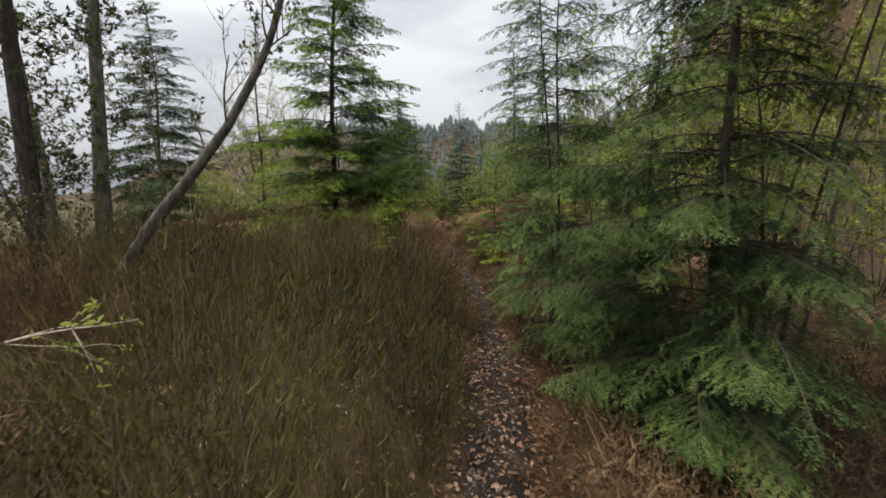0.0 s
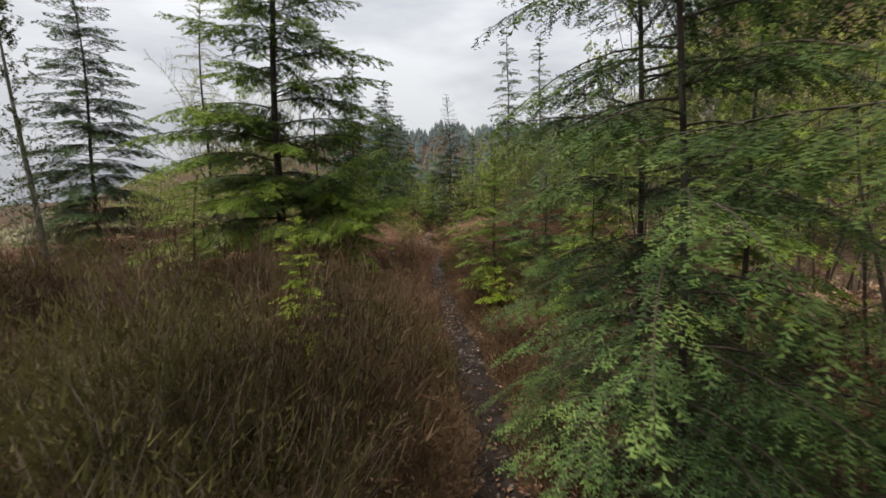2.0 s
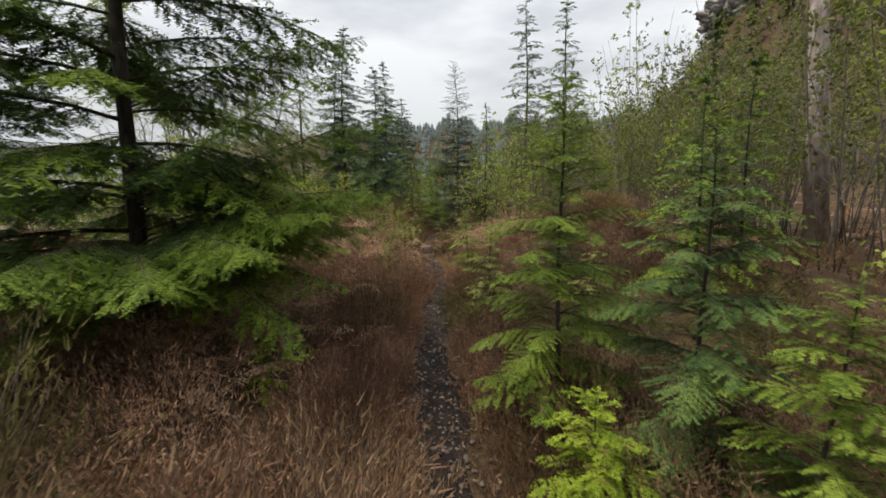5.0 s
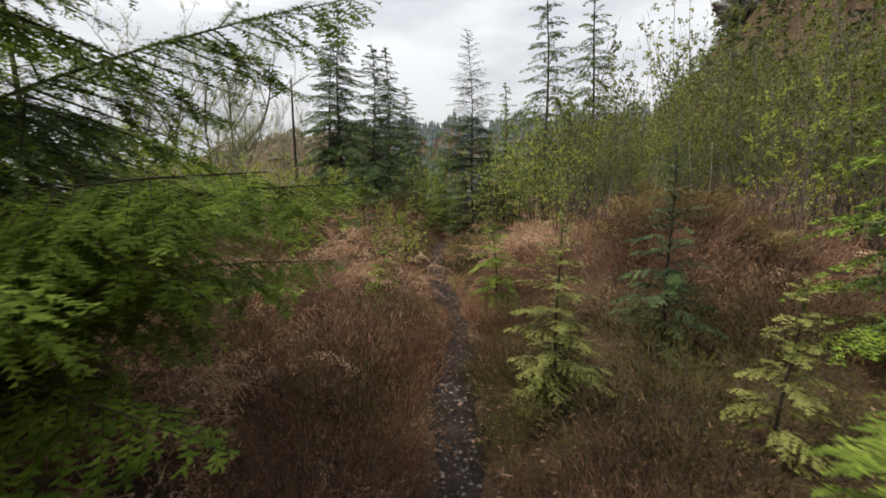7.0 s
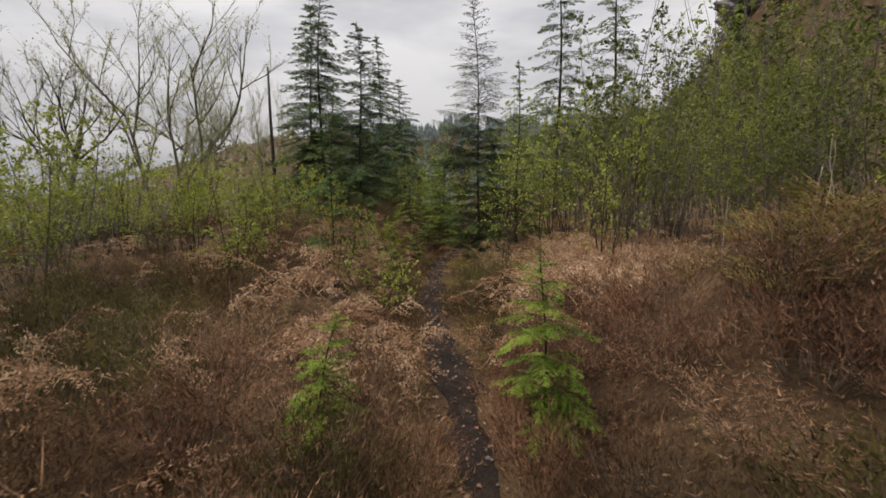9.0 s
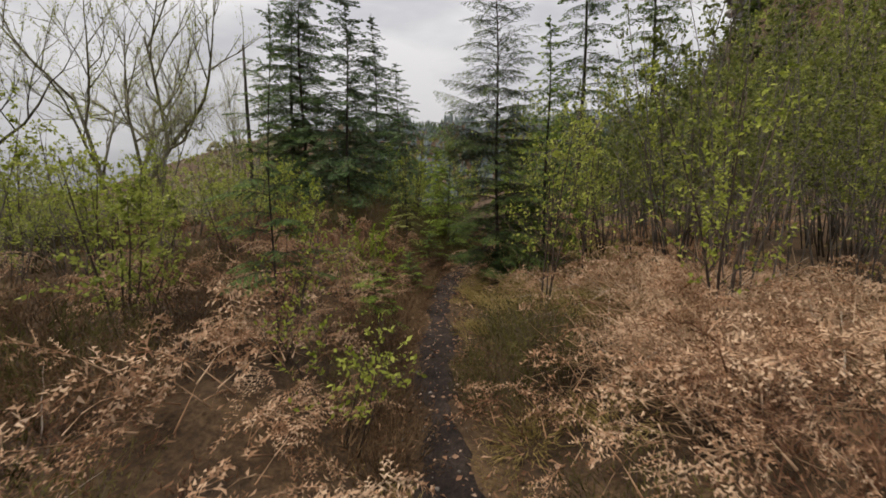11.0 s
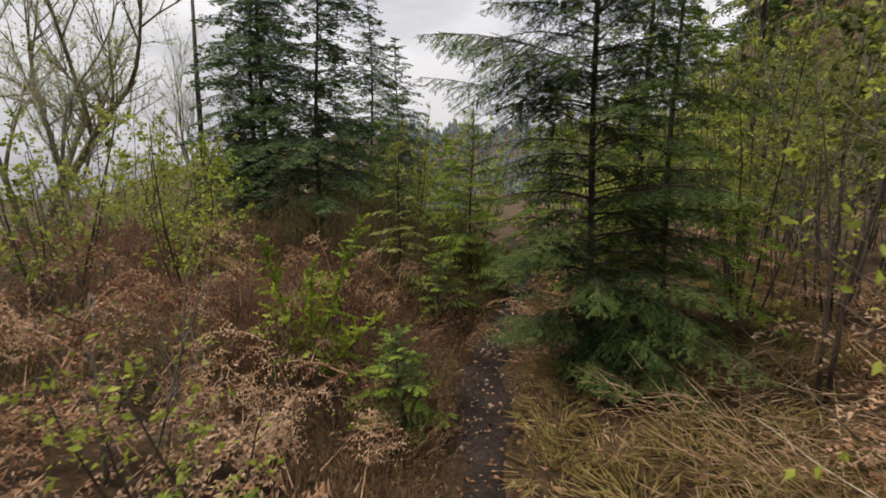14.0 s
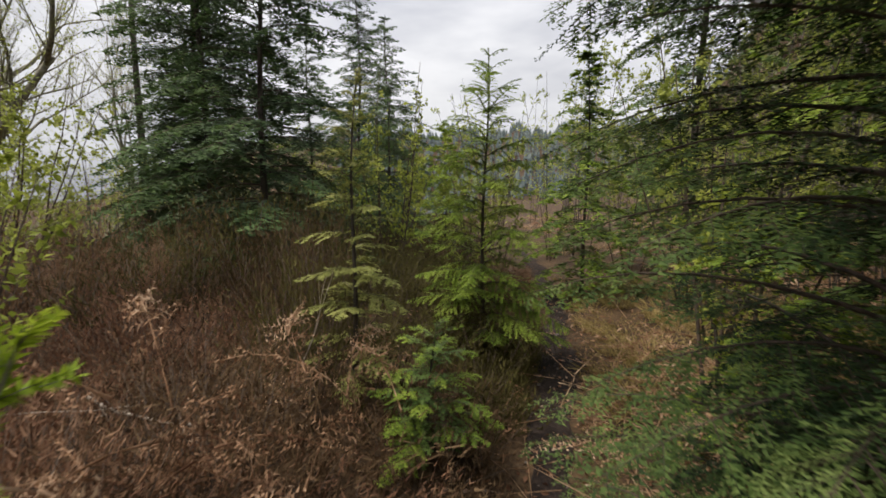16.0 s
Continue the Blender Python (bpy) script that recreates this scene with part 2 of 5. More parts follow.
def tube(geo, points, radii, sides=6, slot=0, rough=0.0, rng=None):
    """A tapered, closed tube along a line of points."""
    p, r = np.asarray(points, float), np.asarray(radii, float)
    k = len(p)
    d = unit(np.gradient(p, axis=0))
    ref = np.array((1.0, 0, 0)) if abs(d[0][0]) < 0.8 else np.array((0, 1.0, 0))
    a = unit(np.cross(d, ref))
    b = np.cross(d, a)
    ang = np.arange(sides) * 2 * math.pi / sides
    rr = np.repeat(r[:, None], sides, 1)
    if rough and rng is not None:
        rr = rr * (1 + rng.uniform(-rough, rough, rr.shape))
    ring = p[:, None, :] + rr[..., None] * (np.cos(ang)[None, :, None] * a[:, None, :] + np.sin(ang)[None, :, None] * b[:, None, :])
    i = np.arange(k - 1)[:, None] * sides
    j = np.arange(sides)[None, :]
    q0, q1 = i + j, i + (j + 1) % sides
    q2, q3 = q1 + sides, q0 + sides
    tris = np.concatenate((np.stack((q0, q1, q2), -1).reshape(-1, 3), np.stack((q0, q2, q3), -1).reshape(-1, 3)))
    top = (k - 1) * sides
    caps = [(top, top + s, top + s + 1) for s in range(1, sides - 1)] + [(0, s + 1, s) for s in range(1, sides - 1)]
    geo.add(ring.reshape(-1, 3), np.concatenate((tris, np.array(caps))), slot)


def ribbons(geo, start, end, width, slot=0, rng=None):
    """Thin three-sided twigs from start to end, many at once."""
    start, end = np.asarray(start, float), np.asarray(end, float)
    n = len(start)
    if not n:
        return
    d = unit(end - start)
    side = unit(np.cross(d, np.where(np.abs(d[:, 2:3]) < 0.9, np.array((0, 0, 1.0)), np.array((1.0, 0, 0)))))
    up = np.cross(side, d)
    w = np.broadcast_to(np.asarray(width, float), (n,))[:, None]
    v = np.stack((start + side * w, start - side * w * 0.5 + up * w * 0.87, start - side * w * 0.5 - up * w * 0.87, end), 1)
    o = np.arange(n)[:, None] * 4
    tris = np.concatenate((o + np.array((0, 1, 3)), o + np.array((1, 2, 3)), o + np.array((2, 0, 3))))
    geo.add(v.reshape(-1, 3), tris, slot)


def needles(geo, start, way, up, length, spacing, size, width, rng, slot=0, lift=0.25):
    """Rows of needles on both sides of many straight shoots at once."""
    start, way, up, length = (np.asarray(a, float) for a in (start, way, up, length))
    cnt = np.maximum(2, (length / spacing).astype(int))
    idx = np.repeat(np.arange(len(start)), cnt)
    n = len(idx)
    if not n:
        return
    order = np.arange(n) - np.repeat(np.cumsum(cnt) - cnt, cnt)
    along = np.clip((order + rng.uniform(0.1, 0.9, n)) / cnt[idx], 0, 1)
    sgn = np.where(order % 2 == 0, -1.0, 1.0)[:, None]
    d, u = way[idx], up[idx]
    s = unit(np.cross(d, u))
    base = start[idx] + d * (along * length[idx])[:, None]
    dirn = unit(d * rng.uniform(0.4, 0.65, (n, 1)) + s * sgn * rng.uniform(0.8, 1.0, (n, 1)) + u * rng.normal(0.08, lift, (n, 1)))
    ln = (size * rng.uniform(0.75, 1.1, n) * (1 - 0.4 * along))[:, None]
    half = d * width * 0.5
    v = np.stack((base - half, base + half, base + dirn * ln), 1)
    geo.add(v.reshape(-1, 3), np.arange(n * 3).reshape(-1, 3), slot)


def leaves(geo, base, dirn, size, rng, slot=0, fold=0.25, slim=0.5, simple=False):
    """Pointed, folded leaves of four triangles' worth of outline, many at once."""
    base, dirn = np.asarray(base, float), unit(dirn)
    n = len(base)
    if not n:
        return
    ref = unit(rng.normal(0, 1, (n, 3)) + np.array((0, 0, 0.8)))
    s = unit(np.cross(dirn, ref))
    u = np.cross(s, dirn)
    sz = np.broadcast_to(np.asarray(size, float), (n,))[:, None]
    if simple:
        v = np.stack((base, base + dirn * sz * 0.6 + s * sz * slim * 0.6, base + dirn * sz - s * sz * slim * 0.25), 1)
        geo.add(v.reshape(-1, 3), np.arange(n * 3).reshape(-1, 3), slot)
        return
    mid = base + dirn * sz * 0.45
    v = np.stack((base, mid + s * sz * slim * 0.5 + u * sz * fold * 0.4, base + dirn * sz, mid - s * sz * slim * 0.5 + u * sz * fold * 0.4), 1)
    o = np.arange(n)[:, None] * 4
    geo.add(v.reshape(-1, 3), np.concatenate((o + np.array((0, 1, 2)), o + np.array((0, 2, 3)))), slot)


def part(name, geo, materials, parent, label="", smooth=False):
    ob = new(name, geo.mesh(name, materials, smooth))
    ob.parent = parent
    if label:
        ob["label"] = label
    return ob


def thing(name, x, y, label, category, group="", turn=0.0, sink=0.02):
    ob = new(name)
    ob.matrix_basis = pose(x, y, ground(x, y) - sink, 0, 0, turn)
    return tagged(ob, label, category, group)


# ---- the lie of the land ----
PATH_Y = (-8.0, 0.0, 2.0, 3.1, 5.0, 6.7, 8.4, 9.5, 11.0, 13.1, 14.5, 16.0, 17.6, 19.0, 20.1, 21.0, 22.0, 24.0, 28.0, 34.0)
PATH_X = (0.0, 0.05, 0.24, 0.42, 0.52, 0.44, 0.3, 0.22, 0.2, 0.28, 0.1, -0.08, -0.06, -0.02, 0.1, 0.3, 0.6, 1.1, 1.7, 2.0)


def path_x(y):
    return np.interp(y, PATH_Y, PATH_X)


def step01(a, b, v):
    t = np.clip((v - a) / (b - a), 0, 1)
    return t * t * (3 - 2 * t)


def ground(x, y):
    x, y = np.asarray(x, float), np.asarray(y, float)
    d = x - path_x(y)
    near = step01(40, 18, np.hypot(x, y - 14))
    z = near * step01(0.2, 1.5, -d) * np.interp(y, (0, 6, 8.5, 12, 16, 22, 30), (0.34, 0.34, 0.08, 0.12, 0.16, 0.3, 0.2))
    z = z + near * step01(0.2, 1.5, d) * np.interp(y, (0, 6, 9, 12, 17, 22, 30), (0.02, 0.05, 0.06, 0.2, 0.22, 0.2, 0.1))
    bumps = 0.05 * np.sin(x * 2.1 + 0.7 * y) + 0.045 * np.sin(y * 2.7 - 1.3 * x + 1) + 0.03 * np.sin(x * 5.1 - y * 3.9)
    z = z + bumps * (0.12 + 0.88 * step01(0.15, 0.8, np.abs(d)))
    z = z + 1.16 * np.exp(-((x - 2.8) ** 2 / np.where(x < 2.8, 0.7, 2.6) + (y - 13.8) ** 2 / np.where(y < 13.8, 0.75, 1.2)))
    # steep wooded side to the right, open fall to the left, valley ahead
    rise = np.maximum(0, x - 11 - 0.1 * np.maximum(0, y - 20))
    z = z + 0.5 * (np.sqrt(rise ** 2 + 9) - 3) * step01(260, 60, y) * step01(-120, -20, y)
    z = z + 30 * step01(58, 12, np.hypot(x - 88, y - 88)) * (1 + 0.12 * np.sin(x * 0.31 + y * 0.17) + 0.08 * np.sin(y * 0.43 - x * 0.2))
    z = z - 0.17 * (np.sqrt(np.maximum(0, -x - 7) ** 2 + 4) - 2) * step01(400, 40, np.hypot(x, y))
    z = z - 0.1 * np.maximum(0, np.minimum(y, 260) - 46) * step01(40, -10, x)
    az = np.degrees(np.arctan2(x, y))
    r = np.hypot(x, y - 10)
    elev = np.interp(az, (-180, -60, -46, -38, -31, -23, -12, 0, 10, 30, 90, 180), (-3, -4, -4, -1.4, 2.4, 5.6, 7.0, 7.6, 7.8, 8.0, 5.0, -2.0))
    ridge = 800 * np.tan(np.radians(elev)) + 7 * np.sin(az * 0.9) + 4 * np.sin(az * 2.3)
    return z * (1 - step01(300, 640, r)) + ridge * step01(270, 800, r)


# ---- ground and path ----
def spread_axis(lo, hi, fine_lo, fine_hi, fine, grow=1.16):
    mid = list(np.arange(fine_lo, fine_hi + fine / 2, fine))
    up, dn, st = [], [], fine
    v = fine_hi
    while v < hi:
        st = st * grow
        v += st
        up.append(v)
    v, st = fine_lo, fine
    while v > lo:
        st = st * grow
        v -= st
        dn.append(v)
    return np.array(dn[::-1] + mid + up)


def sheet(name, xs, ys, height, materials, smooth=True):
    gx, gy = np.meshgrid(xs, ys)
    v = np.stack((gx, gy, height(gx, gy)), -1).reshape(-1, 3)
    nx = len(xs)
    i = (np.arange(len(ys) - 1)[:, None] * nx + np.arange(nx - 1)[None, :]).ravel()
    geo = Geo()
    geo.add(v, np.concatenate((np.stack((i, i + 1, i + nx + 1), -1), np.stack((i, i + nx + 1, i + nx), -1))))
    return new(name, geo.mesh(name, materials, smooth))


tagged(sheet("ground", spread_axis(-2600, 2600, -6.5, 6.5, 0.14), spread_axis(-1500, 2600, -3, 26, 0.16), ground, [GROUND]),
       "dark peaty heath ground with brown plant litter", "ground", kind="structure")

# the trodden path: a strip of its own with worn, uneven edges, just above the heath
path_f, rng = Geo(), np.random.default_rng(3)
path_rows = np.arange(-3, 31, 0.1)
across = np.linspace(-1, 1, 11)
pv = []
for y in path_rows:
    half = 0.165 + 0.09 * max(0.0, min(1.0, (4.6 - y) / 1.5)) + 0.04 * math.sin(y * 2.3) + 0.03 * math.sin(y * 5.9)
    half += rng.uniform(-0.035, 0.035)
    shift = 0.03 * math.sin(y * 3.7) + rng.uniform(-0.015, 0.015)
    px = path_x(y) + shift + across * half
    pz = ground(px, np.full(11, y)) + 0.012 + 0.012 * np.sin(px * 31 + y * 17) * (1 - across ** 2) - 0.03 * (np.abs(across) > 0.95)
    pv.append(np.stack((px, np.full(11, y), pz), -1))
pi = (np.arange(len(path_rows) - 1)[:, None] * 11 + np.arange(10)[None, :]).ravel()
path_f.add(np.concatenate(pv), np.concatenate((np.stack((pi, pi + 1, pi + 12), -1), np.stack((pi, pi + 12, pi + 11), -1))))
footpath = tagged(new("path", path_f.mesh("path", [PATH_SOIL], True)), "narrow trodden footpath of dark peat with gravel", "path", kind="structure")


# ---- conifers ----
def bough(wood, green, origin, az, length, rise, droop, rng, lod):
    """One bough: a curved stem, side twigs in a flat fan, and needles."""
    k = 7
    s = np.linspace(0, 1, k)
    out = np.array((math.cos(az), math.sin(az), 0.0))
    side = np.array((-math.sin(az), math.cos(az), 0.0))
    bend = rng.normal(0, 0.08)
    pts = origin + np.outer(s * length, out) + np.outer(length * (rise * s - droop * s * s), (0, 0, 1)) + np.outer(length * bend * s * s, side)
    thick = max(0.0025, length * lod["thick"])
    tube(wood, pts, thick * (1 - 0.85 * s), 4)
    n = max(4, int(length / lod["twig"]))
    t = np.repeat(np.linspace(0.12, 0.985, n), 2) + rng.uniform(-0.4, 0.4, 2 * n) / n
    t = np.clip(t, 0.08, 0.99)
    sg = np.tile((-1.0, 1.0), n)
    root = np.stack([np.interp(t, s, pts[:, a]) for a in range(3)], -1)
    tang = unit(out[None, :] + np.outer(rise - 2 * droop * t, (0, 0, 1)))
    open_ = rng.uniform(0.75, 1.15, (2 * n, 1))
    fall = rng.normal(lod.get("fall", -0.3), 0.2, 2 * n) - 0.2 * droop
    way = unit(tang * (0.7 + 0.2 * t[:, None]) + side[None, :] * sg[:, None] * open_ + np.outer(fall, (0, 0, 1)))
    ln = length * lod["fan"] * (1.02 - t) ** 0.75 * (0.35 + 0.65 * np.minimum(1, t / 0.3)) * rng.uniform(0.65, 1.15, 2 * n) + 0.03 * min(1, length)
    upv = unit(np.array((0, 0, 1.0)) - way * way[:, 2:3])
    ribbons(wood, root, root + way * ln[:, None], np.maximum(0.0012, ln * 0.008))
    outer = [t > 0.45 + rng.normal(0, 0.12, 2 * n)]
    starts, ways, ups, lens = [root], [way], [upv], [ln]
    # leading shoot
    starts.append(pts[:-1])
    ways.append(unit(np.diff(pts, axis=0)))
    ups.append(np.tile((0, 0, 1.0), (k - 1, 1)))
    lens.append(np.linalg.norm(np.diff(pts, axis=0), axis=1))
    outer.append(s[:-1] > 0.6)
    if lod["shoot"]:
        c = np.maximum(1, (ln / lod["shoot"]).astype(int)) * 2
        ix = np.repeat(np.arange(2 * n), c)
        m = len(ix)
        u = rng.uniform(0.1, 0.95, m)
        s2 = np.where(rng.random(m) < 0.5, -1.0, 1.0)[:, None]
        d, up = way[ix], upv[ix]
        sd = np.cross(d, up)
        w2 = unit(d * 0.75 + sd * s2 * rng.uniform(0.6, 1, (m, 1)) + np.array((0, 0, -1.0)) * rng.uniform(-0.05, 0.6, (m, 1)))
        starts.append(root[ix] + d * (u * ln[ix])[:, None])
        ways.append(w2)
        ups.append(unit(np.array((0, 0, 1.0)) - w2 * w2[:, 2:3]))
        lens.append((ln[ix] * 0.42 * (1.05 - u) + 0.02) * rng.uniform(0.6, 1.2, m))
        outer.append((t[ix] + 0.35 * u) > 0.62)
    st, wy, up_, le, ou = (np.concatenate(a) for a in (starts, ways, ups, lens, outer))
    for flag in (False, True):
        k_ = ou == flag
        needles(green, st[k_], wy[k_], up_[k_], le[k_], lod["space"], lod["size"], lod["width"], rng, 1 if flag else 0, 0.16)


LOD_SAPLING = dict(thick=0.010, twig=0.034, fan=0.5, shoot=0.0, space=0.0047, size=0.026, width=0.0095)
LOD_NEAR = dict(thick=0.008, twig=0.06, fan=0.44, shoot=0.07, space=0.0088, size=0.0235, width=0.0095)
LOD_BIG = dict(thick=0.008, twig=0.085, fan=0.42, shoot=0.08, space=0.0165, size=0.048, width=0.025)
LOD_MID = dict(thick=0.007, twig=0.11, fan=0.42, shoot=0.17, space=0.038, size=0.1, width=0.04)
LOD_HILL = dict(thick=0.01, twig=0.4, fan=0.45, shoot=0.0, space=0.3, size=0.5, width=0.24)
LOD_FAR = dict(thick=0.009, twig=0.16, fan=0.4, shoot=0.0, space=0.08, size=0.1, width=0.03)


def conifer(name, x, y, height, spread, mat, label, lod, seed, split=False, bottom=0.12, whorl=0.2, lean=(0, 0), rise=0.25,
            droop=0.55, shape=0.8, trunk_r=None, bark=BARK_DARK, bare=0.0, group="", reach=None, category="conifer", extra=(), extra_mat=None):
    rng = np.random.default_rng(seed)
    root = thing(name, x, y, label, category, group)
    r0 = trunk_r or height * 0.0075 + 0.002
    s = np.linspace(0, 1, 12)
    line = np.stack((lean[0] * s ** 1.4 * height + 0.012 * height * np.sin(s * 7 + seed) * s, lean[1] * s ** 1.4 * height + 0.01 * height * np.cos(s * 6 + seed) * s, s * height), -1)
    line = line - line[0]
    trunk = Geo()
    flare = 1 + 0.5 * np.exp(-s * 22)
    tube(trunk, line, r0 * flare * (1 - 0.93 * s) + 0.0015, 9, 0, 0.06, rng)
    part("trunk", trunk, [bark], root, "", True)
    wood, green = Geo(), Geo()
    z = bottom * height
    az = rng.uniform(0, 6.28)
    while z < height * 0.985:
        f = z / height
        for _ in range(4 if f < 0.8 else 3):
            az += 2.39996 + rng.normal(0, 0.35)
            zz = z + rng.uniform(-0.5, 0.5) * whorl
            zz = min(max(zz, 0.04 * height), height * 0.985)
            f = zz / height
            L = spread * (1 - f) ** shape * rng.uniform(0.72, 1.15) * (0.85 + 0.15 * min(1, f / 0.18)) + 0.045 * min(spread, 1.0)
            if reach:
                L = reach(az % 6.28318, f, L)
                if L <= 0.05:
                    continue
            o = np.array([np.interp(zz, line[:, 2], line[:, a]) for a in range(3)])
            up = rise + 0.55 * f ** 2 + rng.normal(0, 0.07)
            if split:
                wood, green = Geo(), Geo()
            bough(wood, green, o, az, L, up, droop * rng.uniform(0.75, 1.25), rng, lod)
            if split and lod is LOD_SAPLING:
                both = Geo()
                for piece, add_ in ((wood, 0), (green, 1)):
                    v_, f_, m_ = piece.arrays()
                    for sl in (0, 1):
                        both.add(v_, f_[m_ == sl], sl + add_) if (m_ == sl).any() else None
                part("bough", both, [TWIG, mat, TIPS[mat]], root)
            elif split:
                b = part("bough", wood, [TWIG], root)
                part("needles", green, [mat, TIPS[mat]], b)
        z += whorl * rng.uniform(0.7, 1.3) * (1.0 - 0.45 * f)
    for ez, deg, el, eu, ed in extra:
        wood_, green_ = Geo(), Geo()
        bough(wood_, green_, np.array([np.interp(ez, line[:, 2], line[:, a]) for a in range(3)]), radians(deg), el, eu, ed, rng, dict(lod, space=min(0.0085, lod["space"] * 0.8), size=min(0.03, lod["size"] * 0.8), width=min(0.0125, lod["width"] * 0.8), twig=lod["twig"] * 0.58, fan=lod["fan"] * 1.15, thick=0.005, fall=-0.62))
        b = part("bough", wood_, [TWIG], root)
        part("needles", green_, [mat, extra_mat or TIPS[mat]], b)
    tip = Geo() if split else green
    needles(tip, line[-3:-1], unit(np.diff(line[-3:], axis=0)), np.tile((1.0, 0, 0), (2, 1)), np.linalg.norm(np.diff(line[-3:], axis=0), axis=1), lod["space"] * 0.6, lod["size"], lod["width"], rng, 0, 0.6)
    if split:
        part("leading_shoot", tip, [mat], root)
    else:
        part("branchwork", wood, [TWIG], root)
        part("crown", green, [mat, TIPS[mat]], root)
    return root


# conifers beside the start of the path
def side_keep(x, y, limit, left_side):
    """Boughs that would hang into the walker's way are shorter."""
    def f(az, frac, L):
        c = math.cos(az)
        toward = c if left_side else -c
        if toward > 0.05:
            L = min(L, limit / max(toward, 0.25))
        return L
    return f


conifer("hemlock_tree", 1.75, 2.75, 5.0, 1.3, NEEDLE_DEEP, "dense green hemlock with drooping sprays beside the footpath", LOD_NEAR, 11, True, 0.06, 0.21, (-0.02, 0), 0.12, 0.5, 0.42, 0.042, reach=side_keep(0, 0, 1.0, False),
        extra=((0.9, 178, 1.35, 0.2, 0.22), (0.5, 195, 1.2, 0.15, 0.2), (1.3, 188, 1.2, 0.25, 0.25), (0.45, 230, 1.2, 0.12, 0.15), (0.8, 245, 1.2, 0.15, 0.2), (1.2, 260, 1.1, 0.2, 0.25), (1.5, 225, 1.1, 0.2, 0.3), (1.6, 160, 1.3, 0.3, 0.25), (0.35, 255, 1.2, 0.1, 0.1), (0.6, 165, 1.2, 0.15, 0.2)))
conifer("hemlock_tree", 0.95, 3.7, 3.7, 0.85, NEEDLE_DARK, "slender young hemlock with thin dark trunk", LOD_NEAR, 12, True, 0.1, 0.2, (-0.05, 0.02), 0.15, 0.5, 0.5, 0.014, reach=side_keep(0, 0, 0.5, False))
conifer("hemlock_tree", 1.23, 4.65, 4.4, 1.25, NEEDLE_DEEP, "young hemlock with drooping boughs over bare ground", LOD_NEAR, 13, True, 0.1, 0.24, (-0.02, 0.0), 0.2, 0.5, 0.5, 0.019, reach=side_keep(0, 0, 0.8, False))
conifer("hemlock_tree", 2.9, 6.2, 3.6, 1.1, NEEDLE_MID, "green hemlock standing behind others off the path", LOD_BIG, 14, False, 0.1, 0.22)
conifer("hemlock_tree", -2.4, 9.85, 8.2, 2.45, NEEDLE_MID, "tall dark hemlock with wide drooping lower boughs", LOD_BIG, 15, True, 0.08, 0.33, (0.01, 0.0), 0.18, 0.32, 0.68, 0.075, reach=side_keep(0, 0, 1.9, True),
        extra=((1.0, 6, 2.25, 0.34, 0.16), (1.05, -10, 2.2, 0.33, 0.16), (0.95, -24, 2.15, 0.31, 0.16), (0.9, -40, 2.15, 0.26, 0.18), (0.85, -58, 2.15, 0.22, 0.18), (0.95, -72, 2.1, 0.22, 0.2),
               (0.9, -98, 2.2, 0.2, 0.18), (1.2, 2, 2.25, 0.55, 0.14), (1.35, -24, 2.1, 0.52, 0.14), (2.1, 5, 2.0, 0.5, 0.15), (0.8, 18, 2.1, 0.28, 0.16)), extra_mat=NEEDLE_BRIGHT)
conifer("fir_tree", -10.4, 16.4, 8.6, 2.7, NEEDLE_BLUE, "dark fir standing among heather at the slope's edge", LOD_MID, 16, False, 0.03, 0.27, (0, 0), 0.16, 0.35, 0.75)
conifer("hemlock_sapling", -0.68, 5.2, 1.08, 0.27, NEEDLE_YELLOW, "small yellow-green sapling among brown heather", LOD_SAPLING, 17, True, 0.12, 0.075, (0, 0), 0.25, 0.4, 0.55)
conifer("hemlock_sapling", -2.0, 6.3, 1.4, 0.42, NEEDLE_PALE, "pale olive sapling with spreading feathery twigs", LOD_SAPLING, 18, True, 0.15, 0.09, (0.1, 0), 0.2, 0.4, 0.55)

# saplings along the middle of the walk
conifer("hemlock_sapling", 1.04, 8.68, 2.15, 0.68, NEEDLE_BRIGHT, "bright green young hemlock beside the footpath", LOD_SAPLING, 21, True, 0.1, 0.12, (-0.02, 0), 0.25, 0.42, 0.55, reach=side_keep(0, 0, 0.55, False))
conifer("hemlock_sapling", 1.62, 8.15, 1.7, 0.62, NEEDLE_DARK, "grey-green young hemlock with open boughs", LOD_SAPLING, 22, True, 0.1, 0.13, (0, 0), 0.25, 0.4, 0.55)
conifer("hemlock_sapling", 1.75, 7.55, 1.15, 0.5, NEEDLE_BRIGHT, "bright green low sapling with horizontal sprays", LOD_SAPLING, 23, True, 0.1, 0.1, (0.08, 0), 0.2, 0.4, 0.55)
conifer("hemlock_sapling", 0.95, 7.75, 0.6, 0.34, NEEDLE_YELLOW, "low yellowing sapling at the path's edge", LOD_SAPLING, 24, True, 0.15, 0.08, (0, 0), 0.3, 0.4, 0.55, reach=side_keep(0, 0, 0.3, False))
conifer("hemlock_tree", 3.35, 11.2, 2.75, 1.0, NEEDLE_MID, "young hemlock standing off the path in heather", LOD_BIG, 25, False, 0.1, 0.18)
conifer("hemlock_tree", 3.95, 11.3, 2.9, 0.9, NEEDLE_MID, "slim young hemlock among spring saplings", LOD_BIG, 26, False, 0.1, 0.2)
